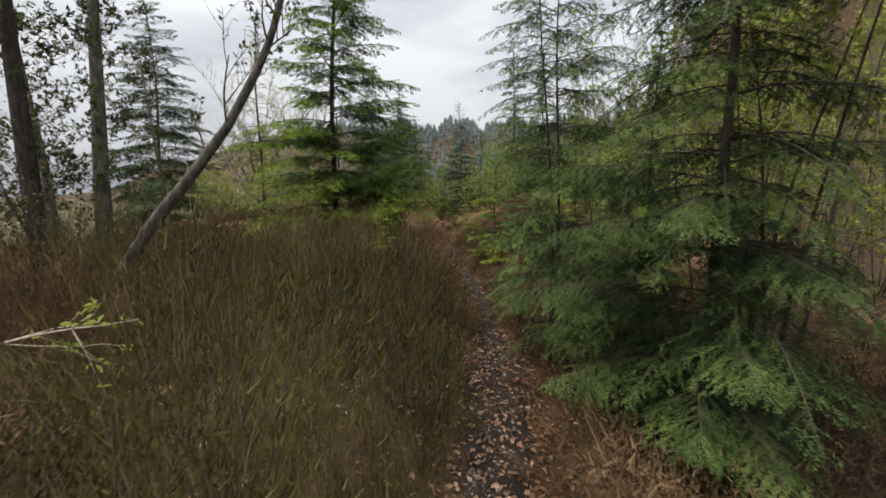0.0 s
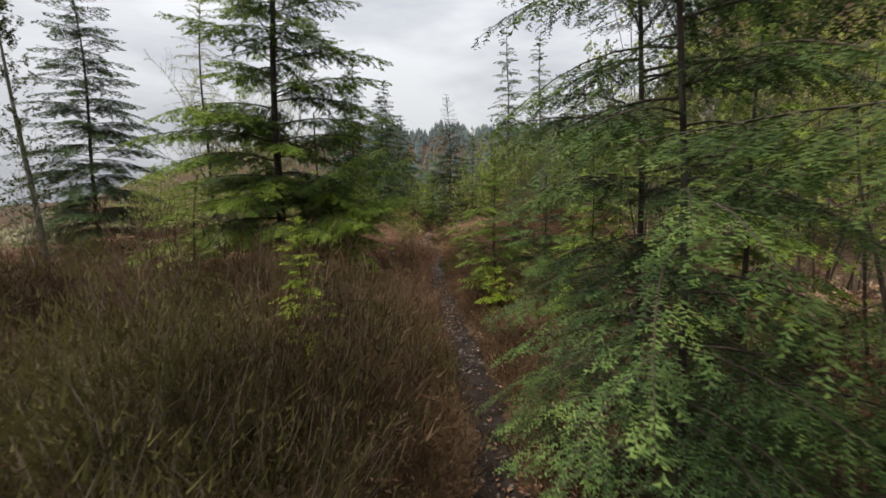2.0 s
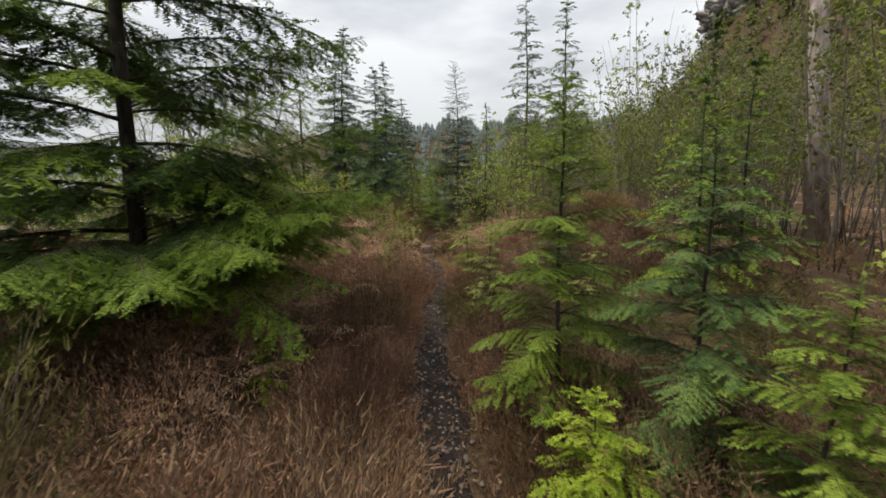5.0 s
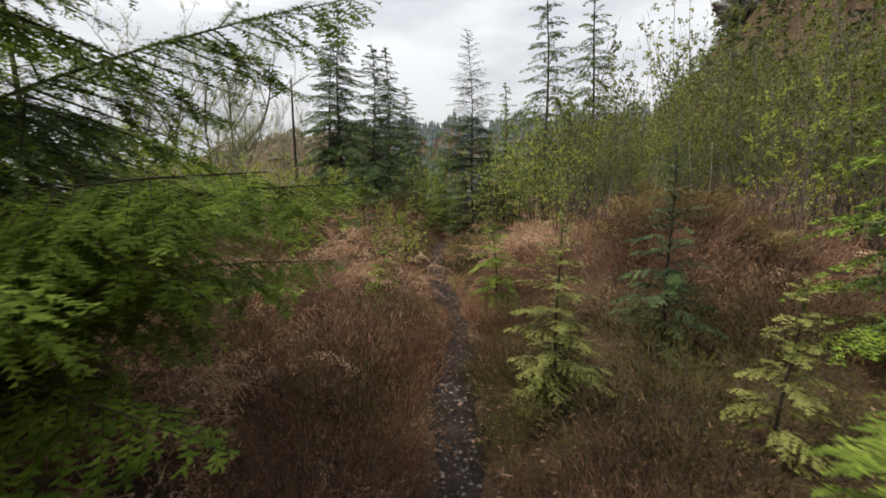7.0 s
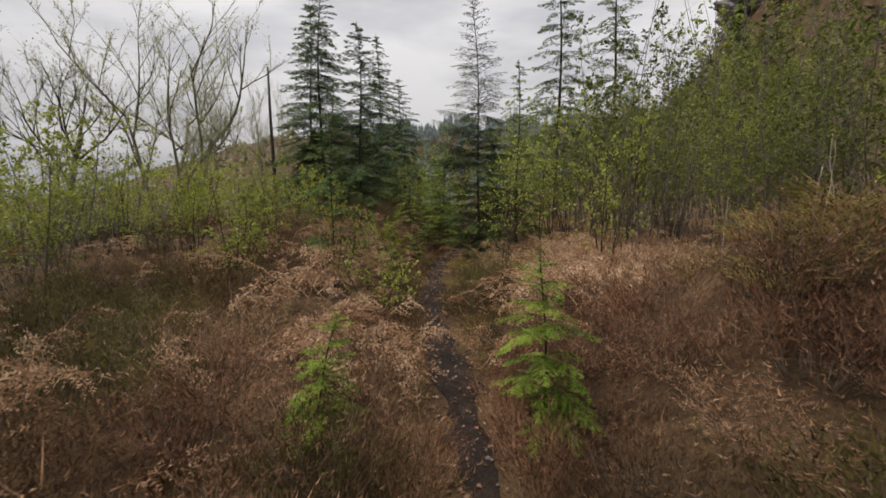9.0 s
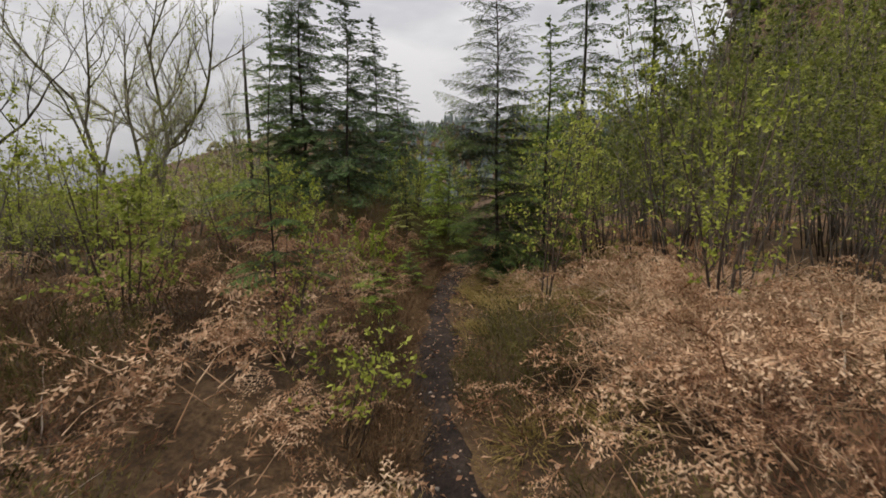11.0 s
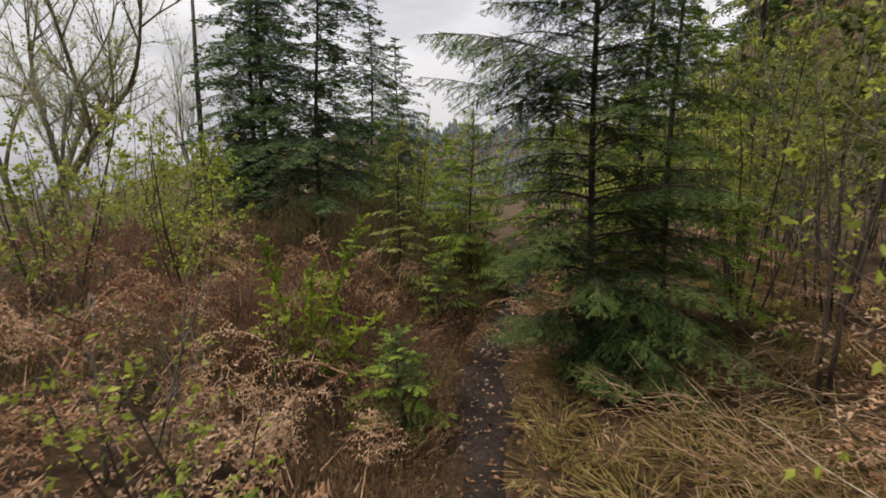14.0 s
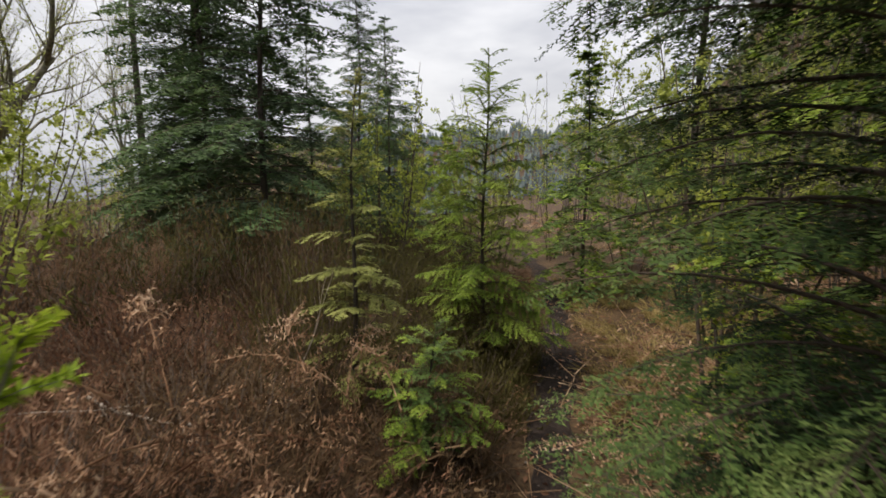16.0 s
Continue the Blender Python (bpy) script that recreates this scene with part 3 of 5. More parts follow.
conifer("hemlock_sapling", 0.86, 11.1, 1.36, 0.38, NEEDLE_PALE, "thin sapling with blue-green lower sprays", LOD_SAPLING, 27, True, 0.1, 0.1, (0, 0), 0.3, 0.4, 0.55, reach=side_keep(0, 0, 0.36, False))
conifer("hemlock_sapling", 1.85, 11.7, 1.65, 0.45, NEEDLE_BLUE, "bluish young hemlock among reddish heather", LOD_SAPLING, 28, True, 0.1, 0.12, (0, 0), 0.3, 0.4, 0.55)
conifer("hemlock_sapling", 1.8, 10.45, 0.95, 0.27, NEEDLE_PALE, "pale sapling with arching feathery tips", LOD_SAPLING, 29, True, 0.1, 0.1, (0.1, 0), 0.2, 0.4, 0.55)
conifer("hemlock_sapling", 0.74, 13.35, 1.2, 0.42, NEEDLE_BRIGHT, "bright green leaning sapling at the path's edge", LOD_SAPLING, 30, True, 0.12, 0.1, (-0.05, 0), 0.1, 0.4, 0.55, reach=side_keep(0, 0, 0.4, False))
conifer("hemlock_sapling", -0.62, 12.9, 0.8, 0.3, NEEDLE_BRIGHT, "small leaning green sapling in dead bracken", LOD_SAPLING, 31, True, 0.12, 0.09, (0.2, 0), 0.2, 0.4, 0.55)
conifer("hemlock_sapling", -1.0, 9.0, 0.42, 0.26, NEEDLE_YELLOW, "tiny yellow-green seedling under the hemlock", LOD_SAPLING, 33, True, 0.15, 0.07)

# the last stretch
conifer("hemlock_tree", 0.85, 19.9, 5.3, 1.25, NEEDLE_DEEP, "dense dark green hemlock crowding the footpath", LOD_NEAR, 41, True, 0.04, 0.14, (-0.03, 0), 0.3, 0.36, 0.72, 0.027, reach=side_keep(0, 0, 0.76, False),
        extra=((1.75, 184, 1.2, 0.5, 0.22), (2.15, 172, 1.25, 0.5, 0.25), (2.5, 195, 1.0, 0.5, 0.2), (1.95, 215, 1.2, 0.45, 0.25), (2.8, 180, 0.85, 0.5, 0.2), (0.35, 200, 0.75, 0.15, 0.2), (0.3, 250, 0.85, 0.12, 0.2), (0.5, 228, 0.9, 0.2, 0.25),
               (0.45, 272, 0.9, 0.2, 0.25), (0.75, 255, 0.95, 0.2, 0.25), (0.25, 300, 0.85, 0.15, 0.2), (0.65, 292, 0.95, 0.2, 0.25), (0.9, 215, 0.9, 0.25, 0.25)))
conifer("hemlock_sapling", -0.74, 17.6, 0.72, 0.4, NEEDLE_BRIGHT, "bright green sapling beside dead bracken", LOD_SAPLING, 42, True, 0.1, 0.1, (0, 0), 0.25, 0.4, 0.55, reach=side_keep(0, 0, 0.4, True))
conifer("hemlock_sapling", -0.48, 19.1, 0.64, 0.34, NEEDLE_MID, "small silvery green sapling at the path's edge", LOD_SAPLING, 43, True, 0.1, 0.07, (0, 0), 0.4, 0.35, 0.55, reach=side_keep(0, 0, 0.36, True))
conifer("hemlock_sapling", -0.72, 21.4, 1.8, 0.4, NEEDLE_PALE, "thin pale sapling with feathery sprays", LOD_SAPLING, 44, True, 0.1, 0.15, (0.01, 0), 0.3, 0.4, 0.55)
conifer("hemlock_sapling", -0.3, 21.0, 0.72, 0.4, NEEDLE_MID, "bushy pale green sapling beside the path", LOD_SAPLING, 45, True, 0.1, 0.1, (0.06, 0), 0.35, 0.35, 0.55)
conifer("hemlock_sapling", 0.11, 22.6, 2.55, 0.72, NEEDLE_BRIGHT, "bright green young hemlock with upright tip", LOD_SAPLING, 46, True, 0.1, 0.13, (0, 0), 0.35, 0.4, 0.55)
conifer("hemlock_tree", 1.75, 20.7, 4.2, 1.0, NEEDLE_MID, "dark hemlock close behind another one", LOD_BIG, 47, False, 0.06, 0.2)
conifer("hemlock_tree", 1.7, 25.0, 3.4, 1.1, NEEDLE_MID, "green young hemlock beside the far path", LOD_MID, 48, False, 0.08, 0.2)
conifer("hemlock_tree", -0.2, 27.0, 2.6, 0.9, NEEDLE_BRIGHT, "bright young hemlock at the path's far end", LOD_MID, 49, False, 0.08, 0.2)

# the dark stand ahead
for cx, cy, ch, cs, seed in ((-4.1, 26.3, 8.4, 2.0, 51), (-4.7, 27.2, 8.0, 1.8, 52), (-2.45, 24.5, 6.2, 2.0, 53), (-3.35, 35.3, 9.6, 2.2, 54),
                             (-2.0, 33.0, 6.8, 2.3, 55), (-3.1, 28.6, 5.0, 1.7, 56), (-1.5, 29.5, 4.2, 1.5, 57)):
    conifer("spruce_tree", cx, cy, ch, cs, NEEDLE_BLUE, "tall dark spruce in a stand beyond the heath", LOD_MID, seed, False, 0.05, 0.25, (0, 0), 0.12, 0.4, 0.75, group="dark spruce stand")
for cx, cy, ch, cs, seed in ((4.2, 26.9, 10.2, 2.0, 61), (5.6, 25.4, 9.6, 1.8, 62)):
    conifer("hemlock_tree", cx, cy, ch, cs, NEEDLE_DARK, "tall open hemlock above green saplings", LOD_MID, seed, False, 0.1, 0.42, (0, 0), 0.2, 0.5, 0.7, group="pair of tall hemlocks")
conifer("larch_tree", -6.1, 15.0, 7.2, 1.5, NEEDLE_PALE, "thin greyish larch with sparse needles", LOD_FAR, 63, False, 0.08, 0.3, (0, 0), 0.1, 0.4, 0.7)
conifer("hemlock_sapling", -1.4, 16.6, 2.75, 0.55, NEEDLE_DARK, "thin see-through hemlock sapling with sparse olive twigs", LOD_SAPLING, 64, True, 0.24, 0.17, (0.01, 0), 0.3, 0.4, 0.6, 0.009)


# ---- broadleaf trees and shrubs ----
def grow(wood, tips, start, way, length, radius, depth, rng, spread=0.6, lift=0.15, sides=5, kids=3, bend=0.12):
    """Recursive limbs; gathers the end shoots in tips."""
    k = 5 if depth > 1 else 4
    p, d, pts = np.array(start, float), unit(way), [np.array(start, float)]
    for _ in range(k - 1):
        d = unit(d + rng.normal(0, bend, 3) + np.array((0, 0, lift * 0.4)))
        p = p + d * length / (k - 1)
        pts.append(p)
    pts = np.array(pts)
    tube(wood, pts, radius * np.linspace(1, 0.45, k), max(3, sides))
    if depth == 0:
        tips.append((pts[1], pts[-1]))
        return
    if depth == 1:
        tips.append((pts[1], pts[-1]))
    n = kids + int(rng.integers(0, 2))
    for j in range(n):
        t = 0.3 + 0.7 * (j + rng.random()) / n
        q = np.array([np.interp(t * (k - 1), np.arange(k), pts[:, a]) for a in range(3)])
        s = unit(rng.normal(0, 1, 3) - d * 0.2)
        w = unit(d * (1 - spread * 0.5) + s * spread + np.array((0, 0, lift)))
        grow(wood, tips, q, w, length * rng.uniform(0.45, 0.72), radius * (0.62 - 0.18 * t), depth - 1, rng, spread, lift, sides - 1, kids, bend)


def slender(wood, tips, start, way, length, radius, twigs, twig_len, rng, bend=0.05, low=0.2):
    """A thin upright stem with ascending side twigs."""
    k = 7
    p, d, pts = np.array(start, float), unit(way), [np.array(start, float)]
    for _ in range(k - 1):
        d = unit(d + rng.normal(0, bend, 3) + np.array((0, 0, 0.03)))
        p = p + d * length / (k - 1)
        pts.append(p)
    pts = np.array(pts)
    s = np.linspace(0, 1, k)
    tube(wood, pts, radius * (1 - 0.85 * s) + 0.001, 5)
    t = rng.uniform(low, 0.98, twigs)
    q = np.stack([np.interp(t, s, pts[:, c]) for c in range(3)], -1)
    a = rng.uniform(0, 6.283, twigs)
    w = unit(np.stack((np.cos(a), np.sin(a), rng.uniform(0.3, 1.3, twigs)), -1))
    ln = twig_len * (1.15 - t) * rng.uniform(0.5, 1.2, twigs) + 0.06
    m = q + w * (ln * 0.5)[:, None]
    w2 = unit(w + rng.normal(0, 0.25, (twigs, 3)) + np.array((0, 0, 0.15)))
    e = m + w2 * (ln * 0.5)[:, None]
    ribbons(wood, q, m + w * 0.01, np.maximum(0.0016, ln * 0.006))
    ribbons(wood, m, e, np.maximum(0.0013, ln * 0.0045))
    n2 = twigs * 2
    ix = rng.integers(0, twigs, n2)
    u = rng.uniform(0.2, 0.9, (n2, 1))
    q2 = q[ix] + (e[ix] - q[ix]) * u
    e2 = q2 + unit(w2[ix] + rng.normal(0, 0.5, (n2, 3))) * (ln[ix] * rng.uniform(0.2, 0.5, n2))[:, None]
    ribbons(wood, q2, e2, 0.0014)
    tips += list(zip(q, e)) + list(zip(q2, e2))


def pole_plant(name, x, y, stems, length, radius, twigs, twig_len, leaf_count, leaf_size, label, seed, bark=TWIG, leaf=LEAF_SPRING, fan=0.18,
               lean=(0, 0), category="sapling", group="", bend=0.05, low=0.2, spread=0.1):
    rng = np.random.default_rng(seed)
    root = thing(name, x, y, label, category, group)
    tips = []
    for i in range(stems):
        wood = Geo()
        a = rng.uniform(0, 6.283)
        off = np.array((math.cos(a), math.sin(a), 0)) * spread * (stems > 1) * rng.random()
        slender(wood, tips, off, (lean[0] + math.cos(a) * fan * (stems > 1), lean[1] + math.sin(a) * fan * (stems > 1), 1), length * rng.uniform(0.65, 1.1),
                radius * rng.uniform(0.7, 1.1), twigs, twig_len, rng, bend, low)
        part("trunk" if stems == 1 else "stem", wood, [bark], root)
    if leaf_count:
        fol = Geo()
        tip_leaves(fol, tips, leaf_count, leaf_size, rng, -0.1, leaf_count > 1900)
        part("foliage", fol, [leaf], root)
    return root


def tip_leaves(geo, tips, count, size, rng, droop=-0.1, simple=False):
    a = np.array([t[0] for t in tips])
    b = np.array([t[1] for t in tips])
    ix = rng.integers(0, len(tips), count)
    t = rng.random((count, 1)) ** 0.7
    base = a[ix] + (b[ix] - a[ix]) * t + rng.normal(0, 0.006, (count, 3))
    dirn = unit(b[ix] - a[ix]) * 0.5 + rng.normal(0, 0.6, (count, 3)) + np.array((0, 0, droop))
    leaves(geo, base, dirn, size * rng.uniform(0.5, 1.2, count), rng, 0, 0.25, 0.55, simple)


def broadleaf(name, x, y, stems, length, radius, depth, leaf_count, leaf_size, label, seed, bark=TWIG, leaf=LEAF_SPRING, lean=(0, 0),
              spread=0.6, kids=3, fan=0.25, category="shrub", group="", lift=0.2, line=None, bend=0.1, sides=6, fine=0):
    rng = np.random.default_rng(seed)
    root = thing(name, x, y, label, category, group)
    tips, every = [], []
    for i in range(stems):
        wood = Geo()
        a = rng.uniform(0, 6.28)
        off = np.array((math.cos(a), math.sin(a), 0)) * (0.04 * (stems > 1))
        way = (lean[0] + math.cos(a) * fan * (stems > 1), lean[1] + math.sin(a) * fan * (stems > 1), 1)
        grow(wood, tips, off, way, length * rng.uniform(0.8, 1.1), radius * rng.uniform(0.75, 1.1), depth, rng, spread, lift, sides, kids, bend)
        part("trunk" if stems == 1 else "stem", wood, [bark], root, "", True)
    if fine:
        spray = Geo()
        a = np.array([t[0] for t in tips])
        b = np.array([t[1] for t in tips])
        n = len(tips) * fine
        ix = rng.integers(0, len(tips), n)
        q = a[ix] + (b[ix] - a[ix]) * rng.random((n, 1))
        w = unit(unit(b[ix] - a[ix]) + rng.normal(0, 0.45, (n, 3)) + np.array((0, 0, 0.1)))
        e = q + w * rng.uniform(0.2, 0.6, (n, 1))
        ribbons(spray, q, e, 0.0032)
        part("twig_spray", spray, [bark], root)
        tips = list(zip(q, e))
    if leaf_count:
        fol = Geo()
        tip_leaves(fol, tips, leaf_count, leaf_size, rng)
        part("foliage", fol, [leaf], root)
    return root


# ivy-clad trees and the leaning trunk at the start
pole_plant("birch_tree", -4.85, 6.25, 1, 7.2, 0.13, 110, 1.1, 9500, 0.07, "grey birch trunk clad in small dark leaves", 101, BARK_GREY, LEAF_DARK, lean=(0.03, 0), category="tree", bend=0.02, low=0.08)
pole_plant("birch_tree", -5.0, 5.4, 1, 7.5, 0.15, 110, 1.1, 9500, 0.07, "dark leafy birch at the edge of the slope", 102, BARK_DARK, LEAF_DARK, lean=(-0.02, 0), category="tree", bend=0.02, low=0.08)
pole_plant("birch_tree", -6.6, 7.4, 1, 7.0, 0.09, 90, 1.2, 4500, 0.055, "thin grey birch with twiggy crown", 103, BARK_GREY, LEAF_DARK, lean=(0.04, 0), category="tree", bend=0.03, low=0.1)
pole_plant("birch_tree", -5.6, 9.0, 1, 6.0, 0.06, 90, 1.1, 4000, 0.055, "thin dark tree with drooping leafy twigs", 106, BARK_GREY, LEAF_DARK, lean=(-0.06, 0), category="tree", bend=0.04, low=0.1)
pole_plant("holly_shrub", -4.0, 4.6, 5, 1.7, 0.014, 22, 0.5, 900, 0.05, "dark glossy-leaved shrub below the birches", 107, TWIG, LEAF_DARK, fan=0.35, category="shrub")
pole_plant("holly_shrub", -3.5, 2.2, 4, 1.0, 0.01, 14, 0.35, 380, 0.045, "low dark-leaved shrub in the heather", 108, TWIG, LEAF_DARK, fan=0.45, category="shrub")
leaner = thing("leaning_tree", -2.74, 4.0, "bare grey trunk leaning over the brown heather", "tree")
lw, lt, rng = Geo(), [], np.random.default_rng(104)
ls = np.linspace(0, 1, 14)
lp = np.stack((np.interp(4.2 * ls, (0, 0.75, 1.35, 1.95, 2.6, 3.05, 4.2), (-0.45, 0, 0.5, 0.95, 1.3, 1.5, 1.75)), 0.5 * ls, 4.2 * ls), -1)
lp = lp * 0.784 + np.array((0, 0, 0.2))
lp[0] = (-0.46, -0.03, -0.05)
tube(lw, lp, 0.06 * (1 - 0.72 * ls) + 0.004, 9, 0, 0.08, rng)
part("trunk", lw, [BARK_LEANER], leaner, "", True)
lb = Geo()
for i in range(9):
    q = lp[5 + i]
    grow(lb, lt, q, (rng.normal(0.1, 0.6), rng.normal(0, 0.6), 0.7), rng.uniform(0.4, 0.8), 0.011, 2, rng, 0.6, 0.2, 4, 3)
part("branchwork", lb, [TWIG], leaner)
lf = Geo()
tip_leaves(lf, lt, 650, 0.05, rng)
part("foliage", lf, [LEAF_DARK], leaner)

# slim stems on the first right-hand side
for i, (bx, by, seed) in enumerate(((3.0, 4.6, 110), (3.8, 5.6, 111), (4.6, 7.4, 112), (3.1, 8.0, 113), (5.2, 9.2, 114), (2.6, 3.4, 115), (4.4, 3.6, 116), (6.4, 7.0, 117))):
    pole_plant("birch_sapling", bx, by, 5, 3.4, 0.018, 26, 0.75, 1300, 0.055, "slender many-stemmed birch sapling in fresh leaf", seed, TWIG, LEAF_HAZE, 0.14, group="birch saplings off the path", spread=0.35)

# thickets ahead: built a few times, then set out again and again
base_shrubs = [pole_plant("birch_sapling", 5.4 + i * 1.2, 15.2 + i * 1.0, 5, 3.5 + 0.3 * i, 0.012, 17, 1.0, 1500, 0.06, "slender birch sapling hazy with spring leaves", 120 + i, TWIG_GREY, (LEAF_SPRING, LEAF_HAZE_SHADED, LEAF_HAZE, LEAF_HAZE_SHADED, LEAF_HAZE)[i], 0.17, group="thicket on the wooded side", spread=0.4) for i in range(5)]
rng = np.random.default_rng(9)
spots = []
while len(spots) < 52:
    sx, sy = rng.uniform(2.4, 20), rng.uniform(15.8, 46)
    if sx < (3.0 if sy > 19 else 4.6) - 0.03 * max(0, sy - 24) or sy > 30 and rng.random() < 0.4 or math.hypot(sx - 8.5, sy - 15.5) < 0.7:
        continue
    if all((sx - a) ** 2 + (sy - b) ** 2 > 0.8 for a, b in spots):
        spots.append((sx, sy))
for sx, sy in spots:
    # nearer saplings mostly take the leaf copy with painted-in shade
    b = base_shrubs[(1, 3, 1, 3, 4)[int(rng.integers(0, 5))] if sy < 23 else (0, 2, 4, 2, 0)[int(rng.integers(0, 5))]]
    sc = rng.uniform(0.9, 1.5)
    copy_thing(b, pose(sx, sy, float(ground(sx, sy)) - 0.03, 0, 0, rng.uniform(0, 360)) @ Matrix.Diagonal((sc, sc, sc, 1)))
for cx, cy, w, h, n in ((4.6, 20.5, 1.9, 3.2, 24), (8.5, 18.5, 2.8, 2.5, 22), (8.5, 13.2, 2.4, 1.6, 12), (5.0, 6.0, 2.0, 3.2, 16), (9.5, 25.0, 3.0, 4.0, 16)):
    for _ in range(n):
        sx, sy = cx + rng.uniform(-w, w), cy + rng.uniform(-h, h)
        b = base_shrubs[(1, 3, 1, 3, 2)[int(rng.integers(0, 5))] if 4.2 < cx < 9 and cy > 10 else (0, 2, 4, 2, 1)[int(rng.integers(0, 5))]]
        sc = rng.uniform(0.75, 1.1) if cx < 6 else rng.uniform(1.1, 1.6)
        copy_thing(b, pose(sx, sy, float(ground(sx, sy)) - 0.03, 0, 0, rng.uniform(0, 360)) @ Matrix.Diagonal((sc, sc, sc, 1)))
bare_shrubs = [pole_plant("bare_shrub", -7.5 - i * 1.5, 20.5 + i * 1.4, 5, 2.3, 0.013, 16, 0.9, 420 + 300 * i, 0.06, "twiggy shrub with opening spring buds", 140 + i, TWIG_GREY, LEAF_HAZE, 0.25, category="shrub", group="bare thicket beyond the heath", spread=0.5) for i in range(4)]
spots = []
while len(spots) < 52:
    sx, sy = rng.uniform(-19, -3.2), rng.uniform(17.5, 40)
    if sx > -4.8 and sy < 24 or -5.5 < sx < -2.5 and sy < 29:
        continue
    if all((sx - a) ** 2 + (sy - b) ** 2 > 1.0 for a, b in spots):
        spots.append((sx, sy))
for sx, sy in spots:
    b = bare_shrubs[int(rng.integers(0, 4))]
    sc = rng.uniform(0.75, 1.5)
    copy_thing(b, pose(sx, sy, float(ground(sx, sy)) - 0.03, 0, 0, rng.uniform(0, 360)) @ Matrix.Diagonal((sc, sc, sc, 1)))

for _ in range(22):
    sx, sy = rng.uniform(-9.5, -3.0), rng.uniform(14.5, 20.5)
    b = bare_shrubs[int(rng.integers(0, 4))]
    sc = rng.uniform(0.55, 0.95)
    copy_thing(b, pose(sx, sy, float(ground(sx, sy)) - 0.03, 0, 0, rng.uniform(0, 360)) @ Matrix.Diagonal((sc, sc, sc, 1)))

# single trees
broadleaf("willow_tree", -11.6, 28.6, 3, 5.4, 0.12, 3, 10000, 0.06, "spreading open tree with first pale leaves", 150, BARK_WILLOW, LEAF_HAZE, (0.02, 0), 0.6, 4, 0.25, "tree", fine=9, bend=0.14)
broadleaf("bare_tree", -7.0, 29.0, 3, 3.6, 0.045, 3, 1600, 0.045, "bare grey tree with fine upright twigs", 151, BARK_WILLOW, LEAF_HAZE, (0, 0), 0.45, 3, 0.2, "tree", fine=9)
broadleaf("bare_tree", -8.3, 26.0, 3, 2.9, 0.04, 3, 1600, 0.045, "bare grey tree with arching twigs", 152, BARK_WILLOW, LEAF_HAZE, (-0.1, 0), 0.5, 3, 0.3, "tree", fine=9)
broadleaf("bare_tree", -10.2, 22.5, 2, 3.3, 0.09, 3, 1600, 0.045, "gnarled bare tree above the slope", 153, BARK_GREY, LEAF_HAZE, (-0.1, 0), 0.65, 3, 0.3, "tree", fine=9)
pole_plant("rowan_sapling", 2.3, 16.6, 3, 2.8, 0.018, 26, 0.9, 1050, 0.05, "thin rowan with yellow-green spring leaves", 154, TWIG, LEAF_SPRING, 0.12)
pole_plant("rowan_sapling", 1.05, 17.5, 4, 2.1, 0.012, 24, 0.9, 950, 0.045, "thin dark-stemmed sapling with small leaves", 155, TWIG, LEAF_SPRING, 0.12)
pole_plant("rowan_sapling", 1.95, 19.2, 2, 2.94, 0.016, 16, 0.6, 360, 0.042, "tall thin sapling with scattered bright leaves", 156, TWIG, LEAF_SPRING, 0.12)
pole_plant("rowan_sapling", 3.2, 18.4, 3, 3.41, 0.02, 16, 0.6, 600, 0.042, "many-stemmed leafy sapling by the thicket", 157, TWIG, LEAF_SPRING, 0.12)
pole_plant("birch_shrub", 1.3, 21.3, 5, 1.6 * 1.2, 0.014, 14, 0.45, 1300, 0.052, "leafy birch shrub with yellow-green leaves", 159, TWIG, LEAF_SPRING, 0.25, category="shrub", spread=0.2)
pole_plant("birch_shrub", -0.95, 18.1, 4, 0.75 * 1.2, 0.007, 14, 0.45, 330, 0.032, "low yellow-leaved shrub at the path's edge", 160, TWIG, LEAF_SPRING, 0.4, category="shrub", spread=0.2)
pole_plant("birch_shrub", -0.6, 15.45, 4, 0.8, 0.006, 16, 0.4, 330, 0.04, "low yellow-leaved shrub beside the footpath", 163, TWIG, LEAF_SPRING, 0.4, category="shrub", spread=0.2)
pole_plant("birch_shrub", -0.8, 15.9, 3, 0.6 * 1.2, 0.006, 14, 0.45, 200, 0.038, "low straggling shrub with pale leaves", 161, TWIG, LEAF_SPRING, 0.4, category="shrub", spread=0.2)
pole_plant("birch_shrub", -1.35, 16.2, 4, 1.25, 0.007, 16, 0.5, 420, 0.042, "low straggling shrub among bracken", 162, TWIG, LEAF_SPRING, 0.4, category="shrub", spread=0.2)
pole_plant("birch_shrub", -1.4, 20.2 - 2, 4, 0.9 * 1.2, 0.008, 14, 0.45, 180, 0.032, "twiggy low shrub in heather", 164, TWIG_GREY, LEAF_HAZE, 0.3, category="shrub", spread=0.2)
